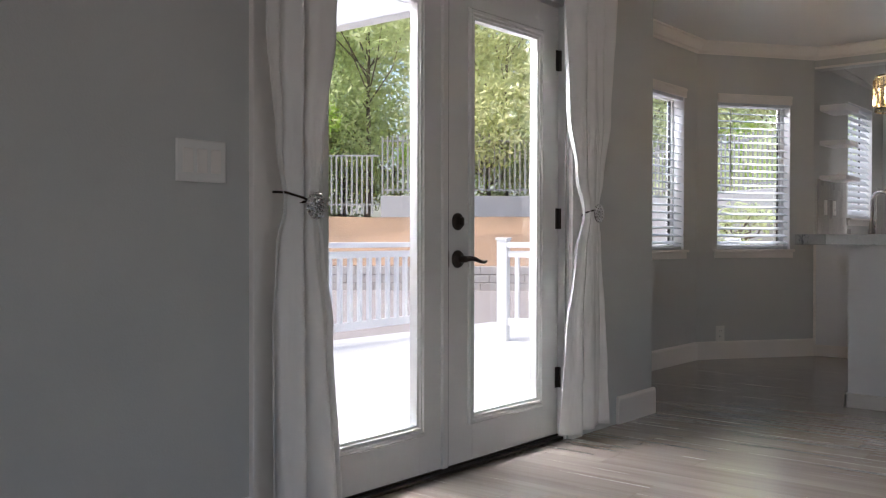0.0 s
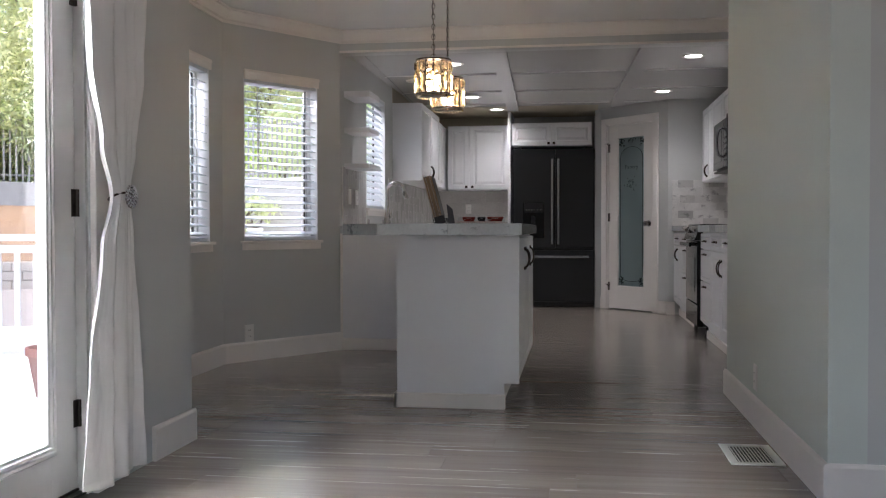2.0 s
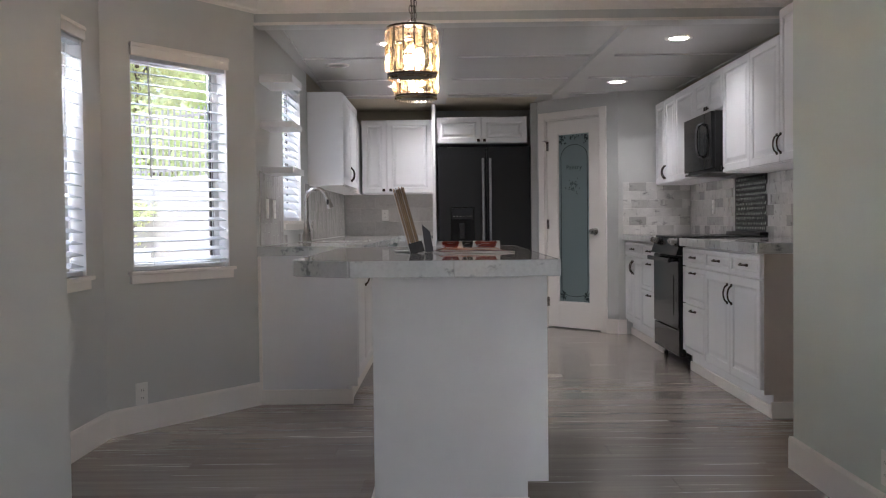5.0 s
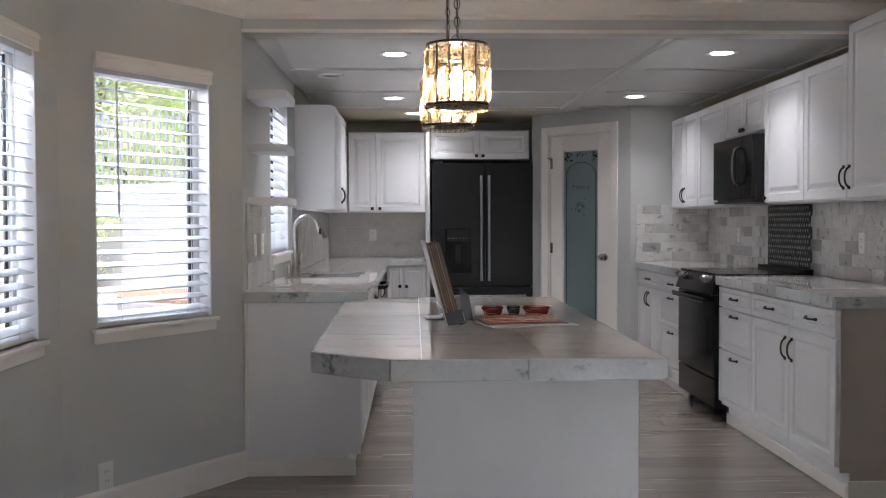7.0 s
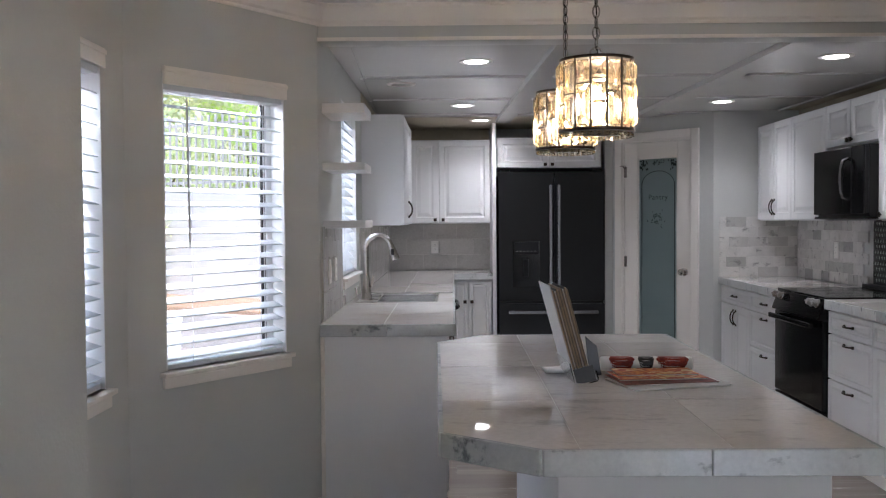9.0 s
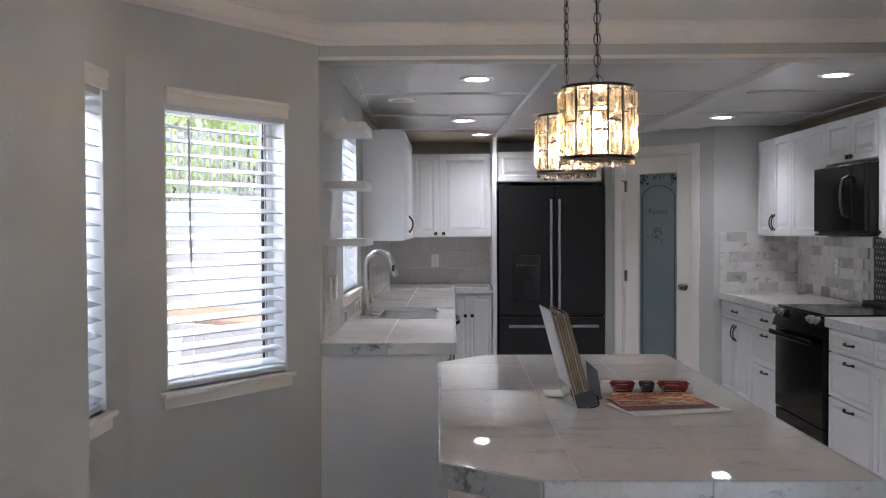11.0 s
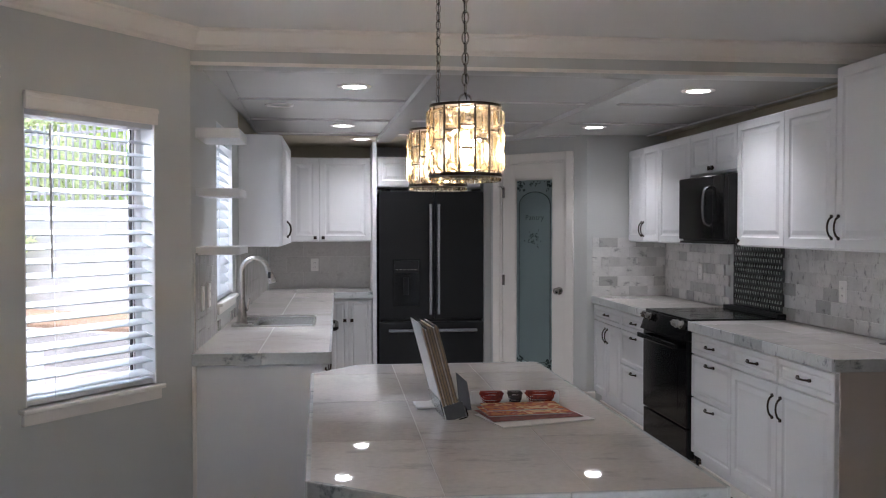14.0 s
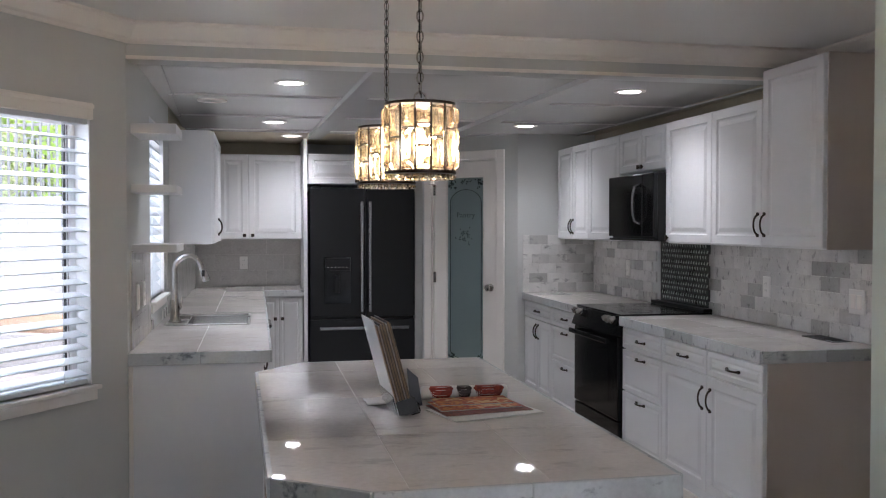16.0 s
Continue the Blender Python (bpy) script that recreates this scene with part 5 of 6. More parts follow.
curtain([(0.05, 2.145, 2.465, 1.0), (0.60, 2.155, 2.425, 0.9), (0.85, 2.18, 2.385, 0.65), (0.975, 2.215, 2.358, 0.5), (1.15, 2.185, 2.385, 0.6), (1.5, 2.145, 2.43, 0.9), (2.18, 2.13, 2.46, 1.0)], -2.0, 2.6, 0.030, 4, "off-white woven curtain panel gathered by a jewelled tieback")
curtain([(0.05, 3.745, 4.100, 1.0), (0.45, 3.765, 4.085, 0.9), (0.82, 3.84, 4.055, 0.6), (0.985, 3.91, 4.03, 0.5), (1.15, 3.85, 4.07, 0.6), (1.4, 3.79, 4.12, 0.9), (2.18, 3.765, 4.155, 1.0)], -2.0, 2.4, 0.026, 9, "off-white woven curtain panel gathered by a jewelled tieback")
bm = bmesh.new()
tube(bm, [(-2.005, 2.12, 2.20), (-2.005, 4.42, 2.20)], 0.0125, 12)
t = thing("curtain_rod", (-2.005, 3.2, 2.2), "slim dark curtain rod above the french doors", "curtain rod")
part("rod", bm, BRONZE, t, smooth=True)
for y in (2.2, 4.34):
    bm = bmesh.new()
    tube(bm, [(-2.07, y, 2.20), (-2.005, y, 2.20)], 0.008, 8)
    part("bracket", bm, BRONZE, t)
for yc, zc, arm in ((2.318, 0.975, True), (3.975, 0.988, False)):
    t = thing("curtain_tieback", (-1.975, yc, zc), "round crystal-studded curtain tieback", "tieback", "curtain tiebacks")
    part("disc", lathe(bmesh.new(), [(0.036, 0.0), (0.040, 0.004), (0.034, 0.010), (0.0, 0.013)], seg=24, m=Matrix.Translation((-1.968, yc, zc)) @ Matrix.Rotation(radians(90), 4, "Y")), CHROME, t, smooth=True)
    for ring, n in ((0.0, 1), (0.013, 6), (0.025, 12), (0.036, 16)):
        for k in range(n):
            a = 2 * math.pi * k / max(n, 1) + ring * 20
            bm = bmesh.new()
            bmesh.ops.create_icosphere(bm, subdivisions=1, radius=0.0062, matrix=Matrix.Translation((-1.955 - ring * ring * 6, yc + ring * math.cos(a), zc + ring * math.sin(a))))
            part("bead", bm, CHROME, t, "clear rhinestone bead")
    bm = bmesh.new()
    pts = []
    for k in range(17):
        a = 2 * math.pi * k / 16
        pts.append((-2.004 + 0.032 * math.cos(a), yc + 0.052 * math.sin(a), zc + 0.014 * math.cos(a)))
    tube(bm, pts, 0.004, 6, caps=False)
    part("band", bm, BRONZE, t, "dark metal band round the cloth")
    if arm:
        bm = bmesh.new()
        tube(bm, [(-2.03, yc - 0.11, zc + 0.038), (-1.985, yc - 0.10, zc + 0.036), (-1.968, yc - 0.05, zc + 0.022), (-1.966, yc, zc + 0.004)], 0.004, 6)
        part("hook", bm, BRONZE, t, "dark metal hold-back arm")

# ---- switches and sockets ----


def wall_plate(m, gangs, kind, label, name):
    w, h = 0.07 + 0.046 * (gangs - 1), 0.115
    t = thing(name, m @ Vector((0, 0, 0)), label, "wall socket" if kind == "socket" else "light switch")
    bm = rings(bmesh.new(), w, h, [(0, 0), (0, 0.003), (0.004, 0.006)], m @ Matrix.Translation((-w / 2, -h / 2, 0.0)))
    part("plate", bm, PLATE, t)
    for g in range(gangs):
        x = (g - (gangs - 1) / 2) * 0.046
        if kind == "switch":
            bm = rings(bmesh.new(), 0.033, 0.066, [(0, 0.004), (0.0, 0.0075), (0.002, 0.009)], m @ Matrix.Translation((x - 0.0165, -0.033, 0)))
            part("rocker", bm, TRIM, t)
        else:
            for dz in (-0.02, 0.02):
                bm = rings(bmesh.new(), 0.030, 0.028, [(0, 0.004), (0.001, 0.0075), (0.003, 0.008)], m @ Matrix.Translation((x - 0.015, dz - 0.014, 0)))
                so = part("socket", bm, PLATE, t)
                for dx in (-0.006, 0.006):
                    part("slot", boxes((x + dx - 0.001, x + dx + 0.001, dz - 0.004, dz + 0.006, 0.0078, 0.0084), m=m), BLACKM, so)
    return t


wall_plate(face_to((1, 0, 0), (-2.068, 1.985, 1.09)), 3, "switch", "white three-gang rocker switch plate on the grey wall", "light_switch")
mb, _ = run(BA, BB)
nb = (mb.to_3x3() @ Vector((0, -1, 0)))
wall_plate(face_to(nb, mb @ Vector((BLEN - 0.785, -0.002, 0.185))), 1, "socket", "white wall socket low on the bay wall", "wall_socket")
wall_plate(face_to((0, -1, 0), (-1.753, 11.938, 1.11)), 1, "socket", "white wall socket on the marble backsplash", "wall_socket")
wall_plate(face_to((-1, 0, 0), (0.308, 5.29, 0.215)), 1, "socket", "white wall socket low on the partition wall", "wall_socket")
wall_plate(face_to((-1, 0, 0), (1.088, 8.02, 1.11)), 1, "socket", "white wall socket on the marble backsplash", "wall_socket")
wall_plate(face_to((-1, 0, 0), (1.088, 9.92, 1.13)), 1, "socket", "white wall socket on the marble backsplash", "wall_socket")
wall_plate(face_to((-1, 0, 0), (1.088, 7.25, 1.09)), 2, "switch", "white two-gang rocker switch on the marble backsplash", "light_switch")
wall_plate(face_to((1, 0, 0), (-2.168, 7.80, 1.12)), 1, "switch", "white light switch on the sink wall tiles", "light_switch")
wall_plate(face_to((1, 0, 0), (-2.168, 8.02, 1.12)), 1, "socket", "white wall socket on the sink wall tiles", "wall_socket")

# ---- floor register and counter vent ----


def register(name, x0, x1, y0, y1, z, label, frame_mat, slat_mat, rim=0.03):
    t = thing(name, ((x0 + x1) / 2, (y0 + y1) / 2, z), label, "vent")
    part("frame", boxes((x0, x1, y0, y0 + rim, z, z + 0.006), (x0, x1, y1 - rim, y1, z, z + 0.006), (x0, x0 + rim, y0 + rim, y1 - rim, z, z + 0.006), (x1 - rim, x1, y0 + rim, y1 - rim, z, z + 0.006), bevel=0.002), frame_mat, t)
    # no duct is cut: a black sheet gives the shade behind the louvres
    part("backing", boxes((x0 + rim, x1 - rim, y0 + rim, y1 - rim, z + 0.0004, z + 0.001)), BLACKM, t, "black sheet painting the dark of the duct")
    n = int((x1 - x0 - 2 * rim) / 0.0115)
    for i in range(n):
        x = x0 + rim + (i + 0.5) * (x1 - x0 - 2 * rim) / n
        part("louvre", boxes((-0.0042, 0.0042, y0 + rim, y1 - rim, -0.0006, 0.0006), m=pose(x, 0, z + 0.0035, 0, 28, 0)), slat_mat, t)
    return t


register("floor_vent", 0.088, 0.284, 4.575, 4.895, 0.0, "white metal floor register with angled louvres", PLATE, PLATE)
register("counter_vent", 0.965, 1.068, 7.26, 7.50, 0.9025, "dark louvred vent set in the marble counter", SLATEH, BLACKM, 0.012)

# ---- things on the island ----
IZ = 0.903
t = thing("brochure_holder", (-1.23, 6.06, IZ), "clear acrylic stand filled with upright brochures", "brochure holder")
mh = pose(-1.205, 6.05, IZ, 0, 0, 3) @ pose(0, 0, 0, 0, 0, 0)
tilt = mh @ Matrix.Rotation(radians(-15), 4, "Y")
bm = boxes((-0.046, -0.043, -0.01, 0.205, 0.0, 0.07), (0.020, 0.023, -0.01, 0.205, 0.004, 0.03), (-0.043, 0.020, -0.007, 0.205, 0.0, 0.003), m=tilt)
part("stand", bm, ACRYLIC, t, "clear acrylic pocket")
part("back_card", boxes((-0.0425, -0.040, -0.004, 0.20, 0.004, 0.292), m=tilt), PAPER, t, "white backing card")
x = -0.039
for i, (w, mt) in enumerate([(0.0040, TANP), (0.0036, DARKP), (0.0040, PAPER), (0.0036, DARKP), (0.0040, TANP), (0.0036, DARKP)] * 2):
    part("brochure", boxes((x, x + w - 0.0012, 0.0, 0.198, 0.004, 0.278 - 0.003 * (i % 3)), m=tilt), mt, t, "glossy folded brochure")
    part("page_block", boxes((x + 0.0006, x + w - 0.0018, -0.0012, 0.0, 0.05, 0.276 - 0.003 * (i % 3)), m=tilt), TANP, t)
    x += w
bm = bmesh.new()
vs = [[bm.verts.new(mh @ Vector(p)) for p in ((0.02, y_, 0.0), (0.056, y_, 0.0), (0.042, y_, 0.085), (0.008, y_, 0.115))] for y_ in (0.123, 0.12)]
bm.faces.new(vs[0][::-1]), bm.faces.new(vs[1])
for k in range(4):
    bm.faces.new((vs[0][k], vs[0][(k + 1) % 4], vs[1][(k + 1) % 4], vs[1][k]))
part("easel_back", bm, paint("smoke_plastic", (0.10, 0.10, 0.115), 0.2, grain=40, vary=0.1, bump=0), t, "smoke-grey easel leg")
part("brochure_cover", boxes((-0.040, 0.017, -0.0026, -0.0014, 0.004, 0.048), m=tilt), DARKP, t, "dark printed foot of the brochures")
t = thing("leaflet", (-1.29, 6.24, IZ), "white curled leaflet beside the brochure stand", "leaflet")
bm = bmesh.new()
grid = [[bm.verts.new((-1.318 + 0.075 * i / 8, 6.20 + 0.12 * j / 6, IZ + 0.002 + 0.012 * max(0, i / 8 - 0.35) ** 2 + 0.004 * math.sin(j))) for i in range(9)] for j in range(7)]
for a, b in zip(grid, grid[1:]):
    for i in range(8):
        bm.faces.new((a[i], a[i + 1], b[i + 1], b[i]))
lf = part("sheet", bm, PAPER, t, smooth=True)
lf.modifiers.new("thickness", "SOLIDIFY").thickness = 0.0015
t = thing("rolled_mat", (-1.01, 6.25, IZ), "rolled red and cream patterned table mat", "rolled mat")
ml = pose(-1.01, 6.25, IZ + 0.0215, 0, 90, -3)
bm = lathe(bmesh.new(), [(0.019, -0.135), (0.021, -0.13), (0.021, 0.13), (0.019, 0.135)], seg=24, m=ml)
part("roll", bm, PAPER, t, "cream woven backing", smooth=True)
for a, b, mt in ((-0.112, -0.036, REDP), (0.028, 0.124, REDP), (-0.026, 0.022, DARKP)):
    bm = bmesh.new()
    n = 14
    prof = []
    for k in range(n + 1):
        u = -1 + 2 * k / n
        prof.append([bm.verts.new(ml @ Vector((0.0214 * math.cos(ph), 0.0214 * math.sin(ph), (a + b) / 2 + (b - a) / 2 * u))) for ph in [radians(225 + s * 98 * max(0.05, (1 - u ** 4))) for s in (-1, -0.75, -0.5, -0.25, 0, 0.25, 0.5, 0.75, 1)]])
    for p, q in zip(prof, prof[1:]):
        for k in range(8):
            bm.faces.new((p[k], p[k + 1], q[k + 1], q[k]))
    part("printed_oval", bm, mt, t, "printed red oval" if mt is REDP else "printed dark oval", smooth=True)
for (cx, cy, rz, w, d, z, mt, lab) in ((-0.995, 6.045, 16, 0.29, 0.19, 0.0, PAPER, "white folded sheet at the bottom of the stack"), (-1.005, 6.075, 10, 0.27, 0.17, 0.004, REDP, "red printed booklet on the island"), (-1.01, 6.11, 6, 0.25, 0.14, 0.008, ORANGEP, "orange printed magazine on the island"), (-1.01, 6.145, 2, 0.23, 0.11, 0.012, ORANGEP, "orange and gold printed leaflet")):
    t = thing("magazine", (cx, cy, IZ + z), lab, "magazine", "papers on the island")
    part("cover", boxes((-w / 2, w / 2, -d / 2, d / 2, 0.003, 0.0038), bevel=0.0002, m=pose(cx, cy, IZ + z, 0, 0, rz)), mt, t)
    part("page_block", boxes((-w / 2 + 0.001, w / 2 - 0.001, -d / 2 + 0.001, d / 2 - 0.001, 0.0004, 0.003), m=pose(cx, cy, IZ + z, 0, 0, rz)), PAPER, t, "white page edges")

# ---- outside: deck, railing, slope, wall, fence, trees ----
D0 = Vector((-0.633, 0.774))                     # away from the house across the yard
E0 = Vector((0.774, 0.633))                      # along the fence
EYE0 = Vector((0.05, 0.456))


def yard(p, q):
    v = EYE0 + D0 * p + E0 * q
    return v.x, v.y


def height(p, q):
    if p < 21:
        return -0.33
    if p < 28:
        return 0.25 + (p - 21) / 7 * 1.45 + 0.05 * noise.noise(Vector((p * 0.6, q * 0.6, 0)))
    return 1.5


bm = bmesh.new()
ps = [-400, -60, -20, 0, 5, 10, 15, 20.9, 21.0, 22, 23, 24, 25, 26, 27, 28, 32, 40, 60, 150, 400, 900]
qs = [-900, -300, -100, -60] + list(range(-40, 44, 2)) + [60, 100, 300, 900]
grid = [[bm.verts.new((*yard(p, q), height(p, q) - (0.01 if p == 20.9 else 0))) for q in qs] for p in ps]
for a, b in zip(grid, grid[1:]):
    for k in range(len(qs) - 1):
        bm.faces.new((a[k], a[k + 1], b[k + 1], b[k]))
solid("ground", bm, MULCH, "bare orange-brown earth slope behind the house", "ground", smooth=True)
PAVER = paint("pale_pavers", (0.22, 0.195, 0.185), 0.9, grain=12, vary=0.2, patch=0.6, bump=0.3, dist=0.01)
bm = bmesh.new()
prism(bm, [yard(8.6, -14), yard(20.6, -14), yard(20.6, 16), yard(8.6, 16)], -0.328, -0.30)
solid("patio", bm, PAVER, "pale paved patio between deck and slope", "patio")

dk = thing("deck", (-4.0, 5.0, -0.2), "white-painted wooden deck outside the french doors", "deck", kind="structure")
for i in range(28):
    x = -2.195 - i * 0.145
    ob = part("board", boxes((x - 0.142, x, -1.5, 9.0, -0.12, -0.09)), DECK, dk)
part("fascia", boxes((-6.3, -6.25, -1.5, 9.0, -0.33, -0.12)), DECK, dk)


def railing(name, a, b, label, first=True, last=True):
    m, length = run(a, b)
    t = thing(name, m @ Vector((length / 2, 0, -0.09)), label, "railing", "deck railings")
    ends = ([0.0] if first else []) + ([length] if last else [])
    for s in ends:
        part("post", boxes((s - 0.05, s + 0.05, -0.05, 0.05, -0.09, 0.86), (s - 0.06, s + 0.06, -0.06, 0.06, 0.86, 0.885), bevel=0.006, m=m), RAILW, t)
    part("top_rail", boxes((0.05, length - 0.05, -0.045, 0.045, 0.79, 0.84), bevel=0.006, m=m), RAILW, t)
    part("mid_rail", boxes((0.05, length - 0.05, -0.02, 0.02, 0.70, 0.76), m=m), RAILW, t)
    part("bottom_rail", boxes((0.05, length - 0.05, -0.022, 0.022, 0.06, 0.13), m=m), RAILW, t)
    n = int(length / 0.13)
    for i in range(1, n):
        s = i * length / n
        part("baluster", boxes((s - 0.018, s + 0.018, -0.018, 0.018, 0.13, 0.70), m=m), RAILW, t)
    return t


railing("deck_railing", (-5.70, 5.55), (-5.85, 7.55), "white wooden deck railing with square balusters")
railing("deck_railing", (-5.66, 1.5), (-5.70, 5.45), "white wooden deck railing with square balusters", first=False, last=False)
railing("deck_railing", (-5.0, 7.50), (-3.0, 8.05), "white wooden deck railing with square balusters")
t = thing("porch_beam", (-4.6, 5.16, 2.4), "white porch roof beam over the deck", "beam", kind="structure")
part("beam", boxes((-6.5, -2.6, 5.09, 5.23, 2.4, 2.7), bevel=0.01), RAILW, t)
# retaining wall of grey blocks
t = thing("retaining_wall", (*yard(21, 0), -0.33), "low grey block retaining wall along the slope", "retaining wall")
mw = Matrix.Translation((*yard(20.85, 0), 0)) @ Matrix.Rotation(math.atan2(E0.y, E0.x), 4, "Z")
blk = mesh_of("block", rings(bmesh.new(), 0.40, 0.185, [(0, 0), (0, 0.16), (0.012, 0.18)], Matrix.Rotation(radians(90), 4, "X")), BLOCK)
for r in range(3):
    for i in range(-30, 32):
        ob = new("block", blk)
        ob.parent = t
        ob.matrix_basis = Matrix.Translation(-ORIGIN[t]) @ mw @ Matrix.Translation((i * 0.405 + (0.2 if r % 2 else 0), 0.18, -0.33 + r * 0.19))
# white wall with the picket fence on it
t = thing("garden_wall", (*yard(28, 0), 1.6), "low white stucco garden wall below the fence", "wall")
mf = Matrix.Translation((*yard(28, 0), 0)) @ Matrix.Rotation(math.atan2(E0.y, E0.x), 4, "Z")
part("wall", boxes((-1.95, 24, -0.1, 0.1, 1.3, 2.16), bevel=0.02, m=mf), STUCCO, t)
for q0, q1, zb, zt, nm in ((-1.9, 20.0, 2.2, 3.95, "picket_fence"), (-9.5, -2.0, 1.75, 3.5, "picket_fence")):
    t = thing(nm, mf @ Vector(((q0 + q1) / 2, 0, zb)), "weathered grey metal picket fence on the slope", "fence", "garden fences")
    me = mesh_of("picket", boxes((-0.026, 0.026, -0.02, 0.02, 0, zt - zb), bevel=0.005), FENCE)
    n = int((q1 - q0) / 0.155)
    for i in range(n):
        ob = new("picket", me)
        ob.parent = t
        ob.matrix_basis = Matrix.Translation(-ORIGIN[t]) @ mf @ Matrix.Translation((q0 + i * 0.155, 0.02 * (i % 2), zb + 0.15 * math.sin(i * 0.11)))
    for z in (zb + 0.12, zt - 0.14):
        part("rail", boxes((q0, q1, 0.035, 0.075, z, z + 0.05), m=mf), FENCE, t)


def tree(x, y, z, h, r, n, mat, seed, label, squash=0.85, leaf=0.15, base=0.16):
    rg = random.Random(seed)
    t = thing("tree", (x, y, z), label, "tree", "trees on the slope")
    bm = bmesh.new()
    tube(bm, [(x, y, z - 0.2), (x + 0.1, y, z + h * 0.2), (x - 0.05, y + 0.1, z + h * 0.45), (x + 0.1, y, z + h * 0.7)], [0.11, 0.085, 0.06, 0.03], 8)
    cl = []
    for i in range(16):
        a, u = rg.uniform(0, 6.28), rg.uniform(base, 1.0)
        rr = r * rg.uniform(0.3, 0.95)
        e = Vector((x + rr * math.cos(a), y + rr * math.sin(a), z + h * u))
        s = Vector((x, y, z + h * min(0.7, u * 0.6)))
        mid = (s + e) / 2 + Vector((rg.uniform(-0.2, 0.2), rg.uniform(-0.2, 0.2), -0.1))
        tube(bm, [s, mid, e], [0.03, 0.02, 0.008], 5)
        cl.append(e)
    part("trunk", bm, BARK, t, "brown branching trunk", smooth=True)
    verts, faces = [], []
    for i in range(n):
        c = rg.choice(cl)
        v = Vector((rg.gauss(0, 1), rg.gauss(0, 1), rg.gauss(0, 1))).normalized() * (rg.random() ** 0.45) * r * 0.55
        p = c + Vector((v.x, v.y, v.z * squash))
        a, b = Vector((rg.gauss(0, 1), rg.gauss(0, 1), rg.gauss(0, 1))).normalized(), Vector((rg.gauss(0, 1), rg.gauss(0, 1), rg.gauss(0, 1))).normalized()
        s = leaf * rg.uniform(0.5, 1.2)
        k = len(verts)
        verts += [p - a * s, p + b * s * 0.4, p + a * s, p - b * s * 0.4]
        faces.append((k, k + 1, k + 2, k + 3))
    me = bpy.data.meshes.new("crown")
    me.from_pydata([tuple(v - ORIGIN[t]) for v in verts], [], faces)
    me.materials.append(mat)
    ob = new("crown", me)
    ob.parent = t
    tagged(ob, "loose crown of small leaves")
    return t


k_ = 0
for p, q, h, r, n, mt, lb in (
        (29.5, -2.5, 8.5, 3.2, 6500, LEAFA, "leafy green tree behind the fence"), (30.5, 2.0, 9.0, 3.4, 6500, LEAFB, "yellow-green leafy tree behind the fence"),
        (30.0, 6.5, 8.0, 3.2, 6000, LEAFA, "leafy green tree behind the fence"), (30.5, 11.0, 8.5, 3.2, 5500, LEAFB, "yellow-green leafy tree behind the fence"),
        (31.0, -7.0, 8.0, 3.2, 5500, LEAFA, "leafy green tree behind the fence"), (33.0, 16.0, 6.0, 3.0, 4500, LEAFA, "leafy green tree far along the fence"),
        (26.8, -7.2, 3.0, 1.5, 3500, LEAFA, "bushy green shrub on the slope"), (29.0, 4.2, 3.6, 1.8, 3000, LEAFA, "bushy shrub growing through the fence"),
        (29.2, 9.0, 3.2, 1.6, 2500, LEAFC, "bright green shrub behind the fence"), (29.4, 14.0, 3.0, 1.8, 2500, LEAFA, "bushy shrub behind the fence"),
        (28.6, -5.0, 3.2, 1.3, 2500, LEAFC, "bright green shrub by the fence"), (35.0, 0.0, 12.0, 4.5, 6000, LEAFA, "tall green tree up the hill"),
        (36.0, 8.0, 10.0, 4.5, 5500, LEAFB, "tall yellow-green tree up the hill"), (35.0, -9.0, 11.0, 4.5, 5000, LEAFA, "tall green tree up the hill"), (38.0, 4.0, 12.0, 4.8, 5000, LEAFA, "tall green tree up the hill"), (38.0, -4.5, 12.0, 4.8, 5000, LEAFB, "tall yellow-green tree up the hill")):
    x, y = yard(p, q)
    tree(x, y, height(p, q), h, r, int(n * 4), mt, 20 + k_, lb, leaf=0.125)
    k_ += 1
# hedge of low shrubs along the back of the fence
for i in range(17):
    p, q = 29.3 + 0.5 * (i % 3), -9.5 + i * 1.55
    x, y = yard(p, q)
    tree(x, y, 1.5, 2.3 + 0.5 * (i % 4) * 0.5, 1.25, 2600, LEAFA if i % 3 else LEAFC, 100 + i, "low green shrub growing behind the fence", leaf=0.11, base=0.02)
# nearer garden wall and fence beyond the bay windows
NA, NB = (-13.0, 22.0), (-1.0, 15.2)
mn, nl = run(NA, NB)
t = thing("garden_wall", mn @ Vector((nl / 2, 0, -0.3)), "white stucco garden wall above a planted ledge", "wall")
part("wall", boxes((0, nl, -0.1, 0.1, -0.33, 1.85), bevel=0.02, m=mn), STUCCO, t)
part("ledge", boxes((0, nl, -1.6, -0.1, -0.33, 0.22), bevel=0.02, m=mn), MULCH, t, "orange earth ledge")
part("ledge_front", boxes((0, nl, -1.75, -1.6, -0.33, 0.16), bevel=0.01, m=mn), BLOCK, t, "grey block ledge front")
t = thing("picket_fence", mn @ Vector((nl / 2, 0, 1.85)), "weathered grey metal picket fence on the garden wall", "fence", "garden fences")
me = mesh_of("picket", boxes((-0.013, 0.013, -0.013, 0.013, 0, 1.15)), FENCE)
for i in range(int(nl / 0.14)):
    ob = new("picket", me)
    ob.parent = t
    ob.matrix_basis = Matrix.Translation(-ORIGIN[t]) @ mn @ Matrix.Translation((i * 0.14, 0, 1.85))
for z in (1.95, 2.85):
    part("rail", boxes((0, nl, 0.022, 0.05, z, z + 0.04), m=mn), FENCE, t)
